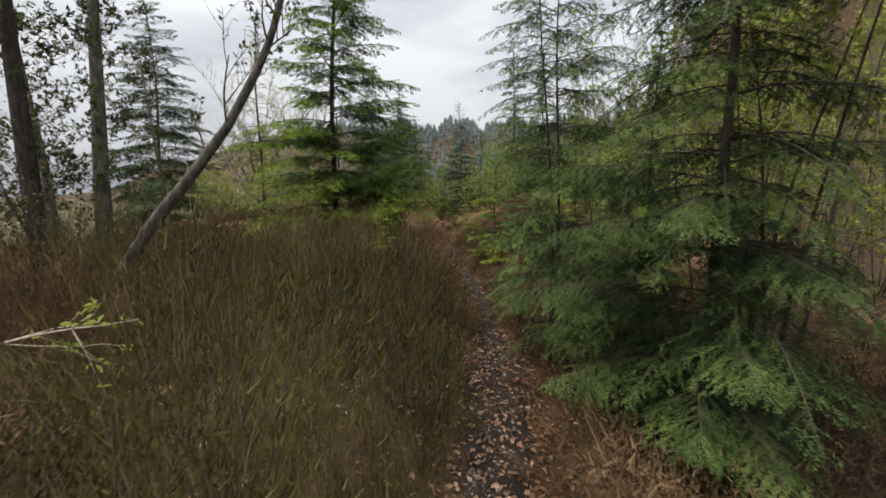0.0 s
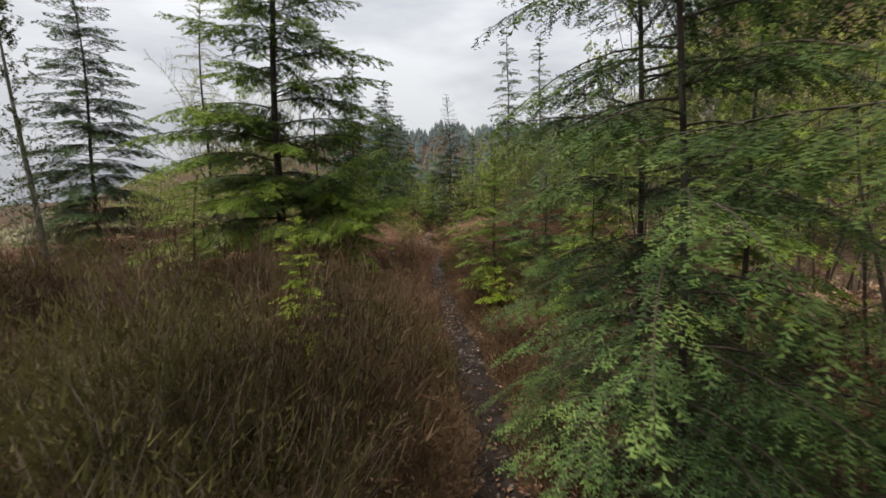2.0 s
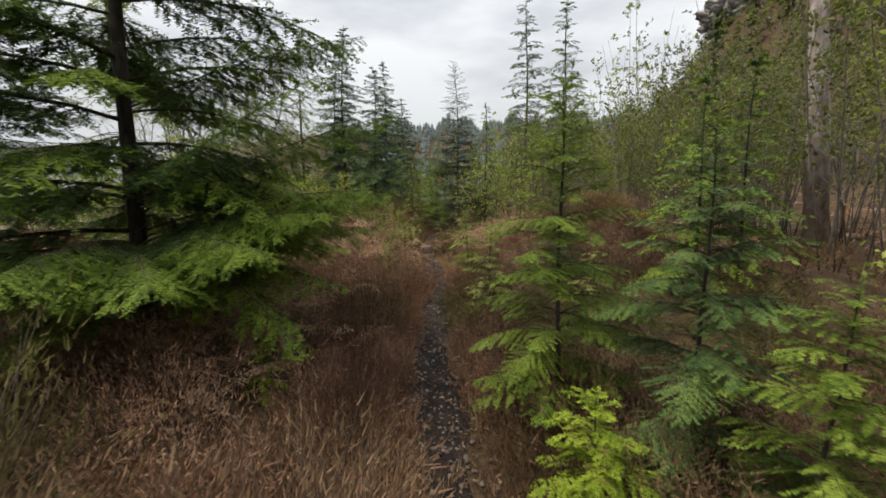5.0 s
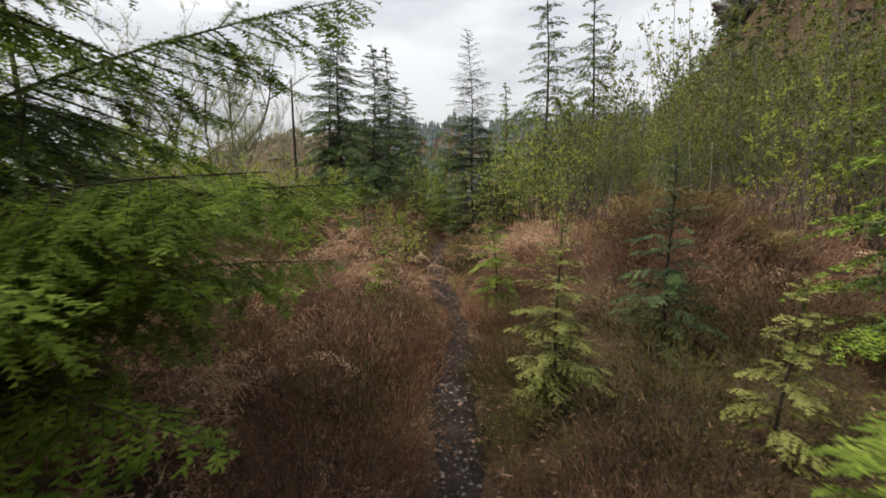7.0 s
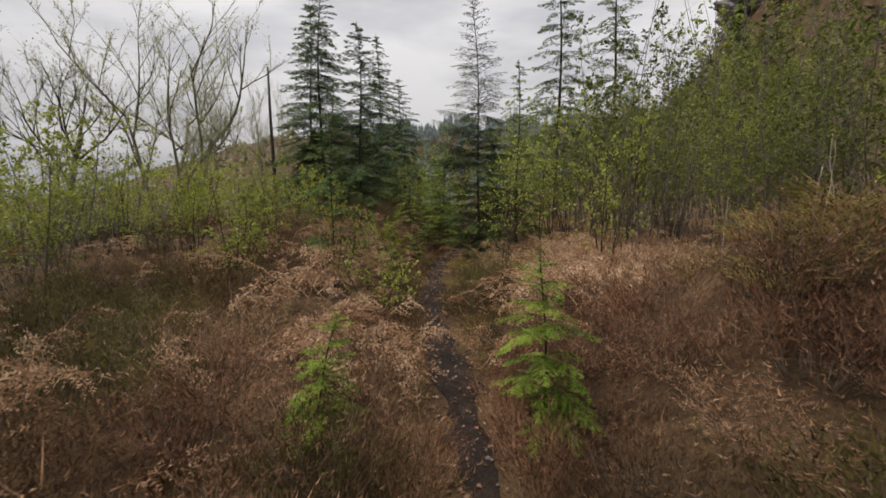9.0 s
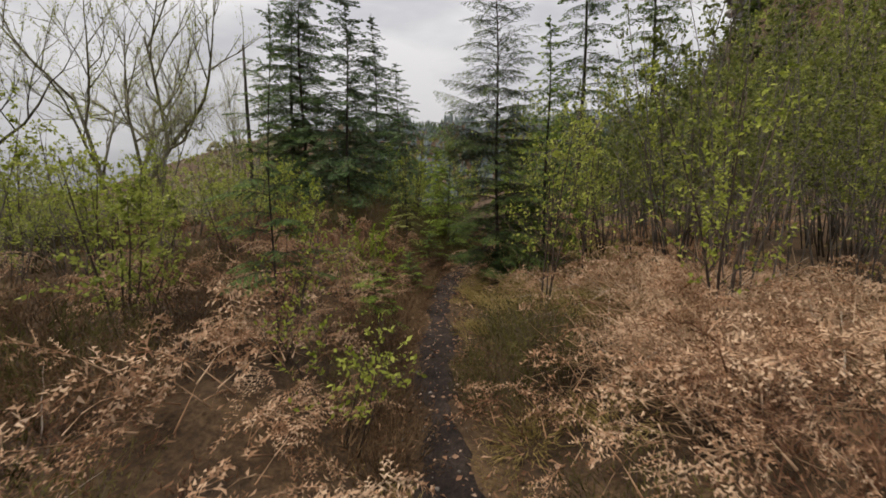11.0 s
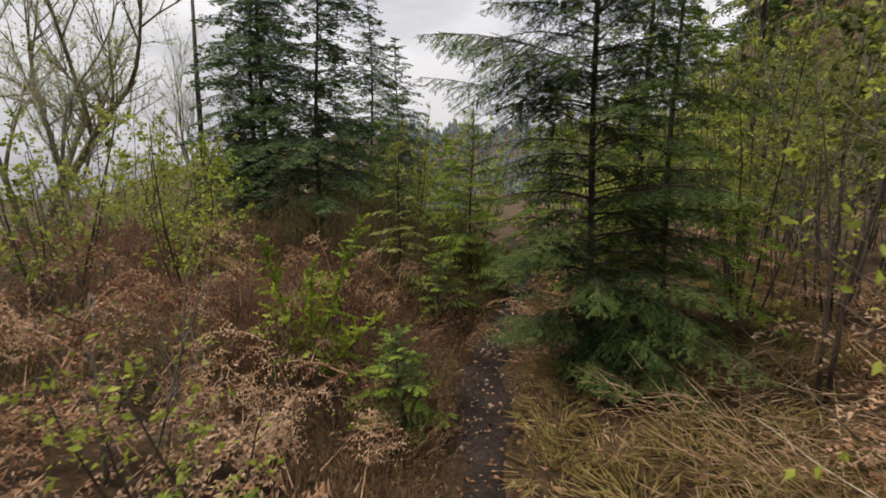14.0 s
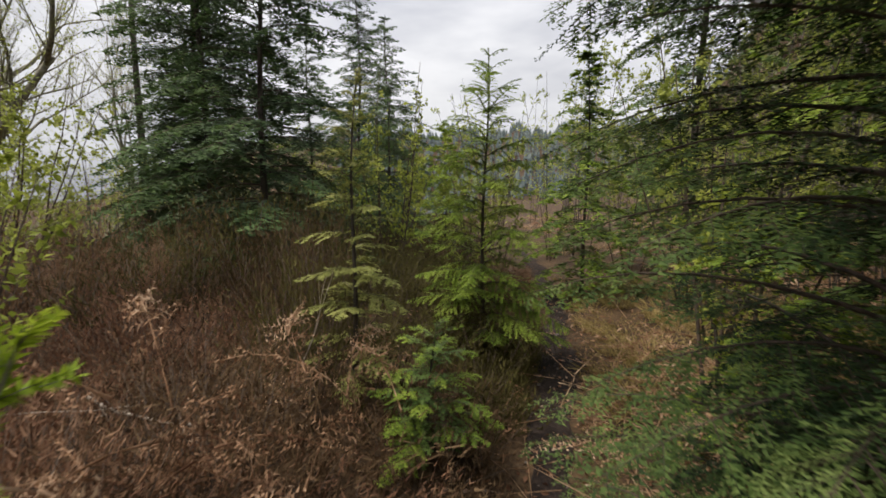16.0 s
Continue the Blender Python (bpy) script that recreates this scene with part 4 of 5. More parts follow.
for i, (sx, sy, sh) in enumerate(((-3.4, 20.2, 1.5), (-0.9, 24.2, 1.6), (2.4, 23.6, 1.9), (3.3, 22.0, 2.2), (2.9, 26.4, 2.2), (-4.6, 19.0, 1.4), (-2.9, 16.9, 1.2), (0.6, 27.5, 1.8), (-0.6, 31.0, 2.2), (1.2, 32.0, 2.6), (0.3, 24.6, 1.3), (2.2, 29.0, 2.6), (-3.9, 22.6, 1.7), (-5.6, 21.4, 1.8),
                                (-1.1, 25.6, 1.6), (-2.6, 20.9, 1.3), (1.9, 22.3, 2.0), (0.9, 29.4, 2.4), (-5.2, 23.6, 2.0), (-6.4, 19.6, 1.5), (-2.0, 27.0, 1.8), (3.6, 19.8, 2.0), (2.6, 20.9, 1.8))):
    pole_plant("birch_shrub", sx, sy, 6, sh * (1.6 if sx > -1.6 else 1.25), 0.012, 16, 0.55, 1400, 0.056, "rounded birch shrub in fresh green leaf", 165 + i, TWIG, LEAF_SPRING if i % 2 else LEAF_HAZE, 0.28, category="shrub", spread=0.2)
broadleaf("dead_tree", 8.5, 15.5, 1, 8.0, 0.26, 0, 0, 0, "pale dead birch trunk with flaking bark", 180, BARK_PALE, lean=(-0.12, 0), spread=0.5, kids=3, category="tree", bend=0.02, sides=11)
broadleaf("dead_tree", -6.6, 28.5, 1, 6.3, 0.1, 0, 0, 0, "bare broken trunk standing in the thicket", 181, BARK_DARK, category="tree", bend=0.015, sides=8)


# ---- heather, bracken, grass ----
def heather_geo(seed, stems, height, wide, blades, blade, width):
    """A brush-like bush: wiry stems that fan upward, clothed in fine upright sprigs. Returns stems and foliage."""
    rng = np.random.default_rng(seed)
    g, h = Geo(), Geo()
    a = rng.uniform(0, 6.283, stems)
    rad = np.sqrt(rng.random(stems))
    base = np.stack((np.cos(a) * rad * wide * 0.4, np.sin(a) * rad * wide * 0.4, np.full(stems, -0.03)), -1)
    lean_ = rad * rng.uniform(0.4, 1.05, stems)
    way = unit(np.stack((np.cos(a) * lean_, np.sin(a) * lean_, np.ones(stems)), -1) + rng.normal(0, 0.14, (stems, 3)))
    way2 = unit(way + rng.normal(0, 0.24, (stems, 3)) + np.array((0, 0, 0.3)))
    ln = height * rng.uniform(0.62, 1.05, stems) * (1 - 0.35 * rad ** 2)
    mid = base + way * (ln * 0.45)[:, None]
    tip = mid + way2 * (ln * 0.55)[:, None]
    ribbons(g, base, mid + way * 0.02, width * 0.6)
    ribbons(g, mid, tip, width * 0.4)
    n = stems * blades
    ix = rng.integers(0, stems, n)
    t = 1 - rng.random((n, 1)) ** 1.2 * 0.75
    # sprigs gather on short side shoots that curve upward
    q = np.where(t < 0.45, base[ix] + (mid[ix] - base[ix]) * t / 0.45, mid[ix] + (tip[ix] - mid[ix]) * (t - 0.45) / 0.55)
    q = q + rng.normal(0, 0.03, (n, 3)) * (0.3 + t)
    w = unit(way2[ix] * 0.8 + rng.normal(0, 0.38, (n, 3)) + np.array((0, 0, 0.25)))
    l = blade * rng.uniform(0.5, 1.3, n)[:, None]
    s = unit(np.cross(w, rng.normal(0, 1, (n, 3)))) * width * 0.5
    v = np.stack((q - s, q + s, q + w * l), 1)
    h.add(v.reshape(-1, 3), np.arange(n * 3).reshape(-1, 3))
    return g, h


def bracken_geo(seed, fronds, wide, flat=0.25, fine=False):
    """Collapsed dead fern: arched stalks with curled side leaflets."""
    rng = np.random.default_rng(seed)
    g = Geo()
    for _ in range(fronds):
        a = rng.uniform(0, 6.283)
        L = wide * rng.uniform(0.7, 1.4)
        o = np.array((rng.normal(0, wide * 0.35), rng.normal(0, wide * 0.35), rng.uniform(0.0, 0.12)))
        s = np.linspace(0, 1, 6)
        h = rng.uniform(0.3, 1.2) * flat
        out = np.array((math.cos(a), math.sin(a), 0))
        p = o + np.outer(s * L, out) + np.outer(4 * h * L * s * (1 - s) + 0.02, (0, 0, 1)) + np.outer(rng.normal(0, 0.12) * L * s * s, (-out[1], out[0], 0))
        ribbons(g, p[:-1], p[1:] + (p[1:] - p[:-1]) * 0.1, 0.0045 * (1.2 - s[:-1]), 0)
        if fine or rng.random() < 0.8:
            n = 15
            t = np.repeat(np.linspace(0.25, 0.98, n), 2)
            q = np.stack([np.interp(t, s, p[:, c]) for c in range(3)], -1)
            sg = np.tile((-1.0, 1.0), n)[:, None]
            sd = np.array((-out[1], out[0], 0.0))
            w = unit(out * 0.45 + sd * sg + np.array((0, 0, 1)) * rng.normal(-0.25, 0.35, (2 * n, 1)))
            ln = L * 0.3 * (1.05 - t) * rng.uniform(0.6, 1.1, 2 * n) + 0.012
            up = unit(np.array((0, 0, 1.0)) + rng.normal(0, 0.4, (2 * n, 3)))
            needles(g, q, w, up, ln, 0.0105 if fine else 0.022, 0.022 if fine else 0.04, 0.009 if fine else 0.02, rng, 0, 0.5)
            ribbons(g, q[::2], q[::2] + (w * ln[:, None])[::2], 0.0022, 0)
    return g


def straw_geo(seed, count, wide, length):
    """Loose dry stalks lying over one another."""
    rng = np.random.default_rng(seed)
    g = Geo()
    a = rng.uniform(0, 6.283, count)
    o = np.stack((rng.normal(0, wide * 0.5, count), rng.normal(0, wide * 0.5, count), rng.uniform(0.01, 0.14, count)), -1)
    w = unit(np.stack((np.cos(a), np.sin(a), rng.normal(0.15, 0.3, count)), -1))
    ln = length * rng.uniform(0.3, 1.1, count)
    m = o + w * (ln * 0.5)[:, None]
    w2 = unit(w + rng.normal(0, 0.18, (count, 3)) + np.array((0, 0, -0.12)))
    ribbons(g, o, m + w * 0.01, 0.0034)
    ribbons(g, m, m + w2 * (ln * 0.5)[:, None], 0.003)
    return g


def grass_geo(seed, blades, height, wide):
    rng = np.random.default_rng(seed)
    g = Geo()
    a = rng.uniform(0, 6.283, blades)
    rad = wide * np.sqrt(rng.random(blades))
    o = np.stack((np.cos(a) * rad * 0.5, np.sin(a) * rad * 0.5, np.full(blades, -0.02)), -1)
    w = unit(np.stack((np.cos(a) * 0.5, np.sin(a) * 0.5, np.ones(blades)), -1) + rng.normal(0, 0.25, (blades, 3)))
    ln = height * rng.uniform(0.5, 1.1, blades)
    m = o + w * (ln * 0.55)[:, None]
    w2 = unit(w + np.stack((np.cos(a) * 0.7, np.sin(a) * 0.7, np.full(blades, -0.5)), -1) + rng.normal(0, 0.2, (blades, 3)))
    ribbons(g, o, m + w * 0.008, 0.005)
    ribbons(g, m, m + w2 * (ln * 0.5)[:, None], 0.0042)
    return g


HEATHER_NEAR = [heather_geo(200 + i, 60, 0.86, 0.5, 36, 0.056, 0.0064) for i in range(5)]
HEATHER_FAR = [heather_geo(210 + i, 28, 0.9, 0.6, 17, 0.1, 0.0125) for i in range(3)]
HEATHER_LOW = [heather_geo(215 + i, 20, 0.8, 0.5, 15, 0.07, 0.011) for i in range(3)]
FRONDS = [bracken_geo(220 + i, 1, 0.5, 0.25, True) for i in range(9)]
BRACKEN_FAR = [bracken_geo(255 + i, 7, 0.6) for i in range(3)]
frond_meshes = [g.mesh("frond", [BRACKEN]) for g in FRONDS]
STRAW_NEAR = [straw_geo(230 + i, 95, 0.45, 0.58) for i in range(3)]
GRASS_NEAR = [grass_geo(240 + i, 110, 0.22, 0.24) for i in range(3)]
GRASS_FAR = [grass_geo(245 + i, 45, 0.2, 0.34) for i in range(3)]
heather_meshes = {(i, k): (g.mesh("stem_tuft", [TWIG]), h.mesh("foliage", [mat])) for i, (g, h) in enumerate(HEATHER_NEAR) for k, mat in enumerate((HEATHER, HEATHER_GREEN, HEATHER_RED))}
grass_meshes = [g.mesh("grass_tuft", [GRASS]) for g in GRASS_NEAR]
HEATHER_LABELS = ("brown wiry heather bush beside the footpath", "olive-green wiry heather bush beside the footpath", "reddish brown heather bush on the heath")


def settle(x, y, sc, tilt, turn, rng, sink=0.02):
    return pose(x, y, float(ground(x, y)) - sink, rng.normal(0, tilt), rng.normal(0, tilt), turn) @ Matrix.Diagonal((sc[0], sc[0], sc[1], 1))


def cover(x, y):
    """What grows at a place: 0 to 2 heather kinds, 3 bracken, 4 grass."""
    v = math.sin(x * 1.3 + 2.0) + math.sin(y * 0.9 + x * 0.7) + 0.6 * math.sin(y * 2.3 - x * 1.9)
    d = x - float(path_x(y))
    if y < 8.6:
        if d < 0:
            return 2 if y > 6.3 and v > 0.2 else 1 if v > 0.0 else 0
        return 3 if v > 1.3 else 0
    if y < 12.6:
        if d < 0:
            return 3 if v > 0.2 and d < -1.0 else (2 if v > -0.2 else 0 if v > -1.0 else 1)
        return 2 if v > 0.5 and d < 1.1 else (0 if v > -0.8 else 1)
    if y < 15.2:
        if d < 0:
            return 3 if v > -0.2 else (2 if v > -0.8 else 1)
        if 2.1 < x < 4.4 and abs(y - 13.8) < 0.85:
            return 4 if y > 13.45 else 2
        return 3 if v > 0.9 or x < 1.3 and y > 14 else (2 if v > -0.7 else 0)
    if y < 19.5:
        if d < 0:
            return 3 if v > 0.2 and d < -0.85 else (0 if v > -0.9 else 1)
        return 4 if v > 0.9 or (y > 17.0 and d < 2.0) else 1 if d < 0.85 else 3
    if d < 0:
        return 1 if v > 0.4 else (2 if v < -0.5 else 0)
    return 3 if v > 0.4 else 4


rng = np.random.default_rng(77)
TREES = ((-0.68, 5.2), (1.04, 8.68), (1.62, 8.15), (0.86, 11.1), (0.74, 13.35), (-0.74, 17.6), (-0.48, 19.1))
near_spots = []
tries = 0
while len(near_spots) < 560 and tries < 40000:
    tries += 1
    y = rng.uniform(0.4, 26)
    side = -1 if rng.random() < 0.55 else 1
    d = 0.4 + 4.4 * rng.random() ** 1.25
    x = float(path_x(y)) + side * d
    if 7.6 < y < 11.8 and d < 0.5:
        continue
    gap = 0.35 + 0.035 * d
    if side > 0 and y < 8 and d < 1.9 and rng.random() < 0.55:
        continue
    if any(abs(y - b) < gap and (x - a) ** 2 + (y - b) ** 2 < gap * gap for a, b in near_spots):
        continue
    near_spots.append((x, y))
rest = {k: Geo() for k in range(5)}
straw = Geo()


def merge(geo, source, m):
    v, f, _ = source.arrays()
    mm = np.array(m)
    geo.add(v @ mm[:3, :3].T + mm[:3, 3], f)


counts = [0, 0, 0, 0, 0]
for x, y in near_spots:
    kind = cover(x, y)
    d = abs(x - float(path_x(y)))
    turn = rng.uniform(0, 360)
    if kind < 3:
        tall = (1.15 if y < 7 and x < 0 else 0.72) * rng.uniform(0.55, 1.35) * min(1.0, 0.45 + 0.6 * d)
        if y > 21.4 and x < -0.8:
            tall *= 1.6
        if x > 0 and y < 8:
            tall *= 0.6
        m = settle(x, y, (rng.uniform(0.9, 1.3) * min(1.0, 0.3 + 0.85 * d), tall), 5, turn, rng)
        i = int(rng.integers(0, 5))
        if counts[kind] < 130:
            ob = new("heather_bush")
            ob.matrix_basis = m
            for nm, me in zip(("stem_tuft", "foliage"), heather_meshes[(i, kind)]):
                new(nm, me).parent = ob
            tagged(ob, HEATHER_LABELS[kind], "heather", "heather along the path")
        else:
            merge(rest[kind], HEATHER_NEAR[i][0], m)
            merge(rest[kind], HEATHER_NEAR[i][1], m)
    elif kind == 3:
        i = int(rng.integers(0, 4))
        sc = rng.uniform(0.8, 1.3)
        m = settle(x, y, (sc, sc * rng.uniform(0.9, 1.6)), 6, turn, rng, 0.0)
        if counts[3] < 150:
            ob = new("bracken_clump")
            ob.matrix_basis = m
            tagged(ob, "collapsed rust-brown dead bracken fronds on the ground", "bracken", "dead bracken")
            for k in range(6):
                fr = new("frond", frond_meshes[int(rng.integers(0, 9))])
                fr.parent = ob
                fr.matrix_basis = pose(rng.normal(0, 0.13), rng.normal(0, 0.13), 0.02 * k, rng.normal(0, 10), rng.normal(0, 10), rng.uniform(0, 360))
        else:
            merge(rest[3], BRACKEN_FAR[i % 3], m)
        if y > 14.8 and x > 0.45 and rng.random() < 0.75:
            merge(straw, STRAW_NEAR[int(rng.integers(0, 3))], settle(x + rng.normal(0, 0.15), y + rng.normal(0, 0.15), (rng.uniform(0.8, 1.3), 1.3), 5, rng.uniform(0, 360), rng, 0.0))
    else:
        sc = rng.uniform(0.9, 1.5)
        ob = new("grass_tuft", grass_meshes[int(rng.integers(0, 3))])
        ob.matrix_basis = settle(x, y, (sc, sc * rng.uniform(0.7, 1.1)), 6, turn, rng)
        tagged(ob, "yellowed tuft of moor grass among heather", "grass", "moor grass tufts")
    counts[kind] += 1

# tall bushes that stand out
for bx, by, wide_, tall_, kind in ((-0.3, 6.5, 1.3, 1.15, 0), (-0.75, 6.1, 1.3, 1.2, 1), (-0.2, 7.4, 1.1, 1.0, 0), (-1.5, 7.2, 1.4, 1.2, 1), (-1.0, 4.3, 1.2, 1.0, 1), (-2.1, 23.2, 1.7, 1.75, 1),
                                   (-1.5, 23.6, 1.5, 1.6, 1), (-2.8, 23.0, 1.6, 1.5, 0), (-1.7, 22.6, 1.3, 1.2, 0), (2.1, 13.0, 1.1, 0.9, 2), (2.7, 12.8, 1.2, 0.9, 2), (1.75, 13.5, 1.0, 0.8, 2), (-0.72, 4.75, 1.0, 0.72, 0), (-0.45, 4.85, 0.9, 0.68, 1), (-0.98, 4.9, 1.0, 0.75, 1), (3.3, 12.9, 1.3, 0.9, 0), (2.2, 13.4, 1.0, 0.7, 0), (2.6, 13.25, 1.1, 0.7, 1),
                                   (-2.5, 22.4, 1.5, 1.3, 1), (-3.2, 22.0, 1.5, 1.2, 0), (-1.2, 20.6, 1.1, 0.8, 0), (0.62, 15.9, 1.0, 0.6, 0), (0.75, 14.5, 0.9, 0.7, 1), (-0.5, 12.4, 0.9, 0.75, 1), (-0.45, 11.6, 0.9, 0.8, 0), (-0.5, 13.4, 0.9, 0.7, 0), (-0.35, 10.7, 0.9, 0.8, 1), (-0.4, 9.9, 0.9, 0.85, 0),
                                   (-0.2, 8.0, 0.9, 0.9, 0), (-0.25, 8.8, 0.9, 0.85, 2), (-0.6, 16.6, 0.9, 0.6, 0), (-0.65, 15.9, 0.8, 0.5, 1), (0.6, 16.7, 1.0, 0.6, 1), (0.95, 16.2, 1.0, 0.6, 0), (-1.5, 19.9, 1.2, 0.8, 2)):
    ob = new("heather_bush")
    ob.matrix_basis = settle(bx, by, (wide_, tall_), 3, rng.uniform(0, 360), rng)
    for nm, me in zip(("stem_tuft", "foliage"), heather_meshes[(int(rng.integers(0, 5)), kind)]):
        new(nm, me).parent = ob
    tagged(ob, "tall bushy " + ("brown", "olive-green", "reddish")[kind] + " heather standing above its neighbours", "heather", "heather along the path")

# the heath farther off and between the bushes
far_spots = 0
while far_spots < 560:
    y = rng.uniform(-2.5, 44)
    x = rng.uniform(-17, 15)
    d = abs(x - float(path_x(y)))
    if d < 0.7 or (d < 4.8 and y < 26 and rng.random() < 0.55):
        continue
    kind = cover(x, y)
    if kind < 3:
        tall = (1.1 if y < 7 and x < 0 else 0.8) * rng.uniform(0.7, 1.25) * min(1.0, 0.35 + 0.4 * d)
        for piece, at in zip(HEATHER_FAR[int(rng.integers(0, 3))], [settle(x, y, (rng.uniform(0.9, 1.5), tall), 6, rng.uniform(0, 360), rng)] * 2):
            merge(rest[kind], piece, at)
    elif kind == 3:
        merge(rest[3], BRACKEN_FAR[int(rng.integers(0, 3))], settle(x, y, (1.2, 1.7), 6, rng.uniform(0, 360), rng, 0.0))
    else:
        merge(rest[4], GRASS_FAR[int(rng.integers(0, 3))], settle(x, y, (1.4, 1.1), 6, rng.uniform(0, 360), rng))
    far_spots += 1
for _ in range(60):
    fx, fy = rng.uniform(1.0, 4.2), rng.uniform(15.2, 18.4)
    if fx < 1.7 and fy > 16.0:
        continue
    merge(rest[3], BRACKEN_FAR[int(rng.integers(0, 3))], settle(fx, fy, (1.0, rng.uniform(1.3, 2.0)), 6, rng.uniform(0, 360), rng, 0.0))
for fx, fy in ((-0.98, 20.35), (-1.15, 20.15), (-0.8, 20.5), (-1.9, 19.9), (-2.2, 20.3), (-2.0, 18.6), (-1.6, 18.3), (-2.5, 18.9), (-1.8, 13.2), (-2.3, 12.6), (-1.5, 12.3), (-2.0, 11.8), (-2.8, 13.4)):
    ob = new("bracken_clump")
    ob.matrix_basis = settle(fx, fy, (1.15, 1.9), 6, rng.uniform(0, 360), rng, 0.0)
    tagged(ob, "pale curled dead bracken fronds among heather", "bracken", "dead bracken")
    for k in range(7):
        fr = new("frond", frond_meshes[int(rng.integers(0, 9))])
        fr.parent = ob
        fr.matrix_basis = pose(rng.normal(0, 0.13), rng.normal(0, 0.13), 0.025 * k, rng.normal(0, 14), rng.normal(0, 14), rng.uniform(0, 360))
for _ in range(40):
    gy = rng.uniform(16.8, 19.3)
    gx = float(path_x(gy)) + 0.3 + 1.6 * rng.random()
    merge(rest[4], GRASS_NEAR[int(rng.integers(0, 3))], settle(gx, gy, (rng.uniform(0.9, 1.4), rng.uniform(0.7, 1.2)), 10, rng.uniform(0, 360), rng))
for _ in range(34):
    gx, gy = rng.uniform(2.1, 4.3), rng.uniform(13.35, 14.2)
    sc = rng.uniform(1.1, 1.7)
    ob = new("grass_tuft", grass_meshes[int(rng.integers(0, 3))])
    ob.matrix_basis = settle(gx, gy, (sc, sc * rng.uniform(0.7, 1.0)), 8, rng.uniform(0, 360), rng)
    tagged(ob, "yellowed tuft of moor grass on the mound's top", "grass", "moor grass tufts")
# a low carpet under everything
CARPET = [heather_geo(260 + i, 12, 0.34, 0.45, 10, 0.055, 0.01) for i in range(4)]
FERN_CARPET = [bracken_geo(265 + i, 3, 0.4) for i in range(3)]
for _ in range(1500):
    y = rng.uniform(0.3, 25)
    x = float(path_x(y)) + (-1 if rng.random() < 0.5 else 1) * (0.38 + 4.2 * rng.random() ** 1.2)
    k = cover(x, y)
    if k == 4:
        merge(rest[4], GRASS_FAR[int(rng.integers(0, 3))], settle(x, y, (1.2, 0.9), 8, rng.uniform(0, 360), rng))
    elif k == 3:
        merge(rest[3], FERN_CARPET[int(rng.integers(0, 3))], settle(x, y, (1, 1.2), 6, rng.uniform(0, 360), rng, 0.0))
    else:
        for piece, at in zip(CARPET[int(rng.integers(0, 4))], [settle(x, y, (rng.uniform(0.8, 1.4), rng.uniform(0.6, 1.2)), 8, rng.uniform(0, 360), rng)] * 2):
            merge(rest[k], piece, at)
# low growth that hugs the path's edges
for y in np.arange(0.6, 27, 0.085):
    for side in (-1, 1):
        x = float(path_x(y)) + side * (0.24 + 0.08 * (y < 4.2) + abs(rng.normal(0, 0.1)))
        k = cover(x + side * 0.3, y)
        sc = rng.uniform(0.3, 0.55) * (1.2 if 10.5 < y < 15.5 else 1.1 if 4.2 < y < 8 else 0.6 if y < 4.2 else 0.8)
        if k < 3:
            for piece, at in zip(HEATHER_LOW[int(rng.integers(0, 3))], [settle(x, y, (sc, sc * rng.uniform(0.6, 1.1)), 8, rng.uniform(0, 360), rng)] * 2):
                merge(rest[k], piece, at)
        else:
            merge(rest[4], GRASS_FAR[int(rng.integers(0, 3))], settle(x, y, (sc, sc), 8, rng.uniform(0, 360), rng))
for k, (nm, mat, lab) in enumerate((("heather_cover", HEATHER, "wide cover of brown heather"), ("heather_cover", HEATHER_GREEN, "wide cover of olive heather"),
                                    ("heather_cover", HEATHER_RED, "wide cover of reddish heather"), ("bracken_litter", BRACKEN, "wide litter of dead brown bracken"),
                                    ("grass_cover", GRASS, "low yellowed moor grass"))):
    if rest[k].v:
        tagged(new(nm, rest[k].mesh(nm, [mat])), lab, nm.replace("_", " "), kind="stuff")


for sx, sy in ((1.3, 18.6), (1.7, 18.2), (1.05, 18.3), (2.0, 18.9), (1.5, 19.2), (2.4, 18.4), (0.95, 18.85), (1.2, 17.9), (1.9, 17.6)):
    merge(straw, STRAW_NEAR[int(rng.integers(0, 3))], settle(sx, sy, (0.8, 1.0), 5, rng.uniform(0, 360), rng, 0.0))
# a deep tangle of stalks and fronds on the wooded side of the path
for _ in range(60):
    sx, sy = rng.uniform(0.95, 3.9), rng.uniform(15.2, 18.2)
    if sx < 1.7 and sy > 16.0:
        continue
    merge(straw, STRAW_NEAR[int(rng.integers(0, 3))], settle(sx, sy, (rng.uniform(0.85, 1.2), rng.uniform(0.9, 1.7)), 6, rng.uniform(0, 360), rng, 0.0))
tagged(new("dry_stalks", straw.mesh("dry_stalks", [STRAW])), "loose pale dry stalks lying over dead bracken", "dry stalks", kind="stuff")


# ---- path litter: gravel and fallen leaves ----
def pebble_geo(seed):
    rng = np.random.default_rng(seed)
    bm = bmesh.new()
    bmesh.ops.create_icosphere(bm, subdivisions=1, radius=1.0)
    g = Geo()
    v = np.array([q.co[:] for q in bm.verts]) * rng.uniform(0.75, 1.15, (len(bm.verts), 1)) * np.array((1, 0.75, 0.42))
    g.add(v, [[q.index for q in f.verts] for f in bm.faces])
    bm.free()
    return g


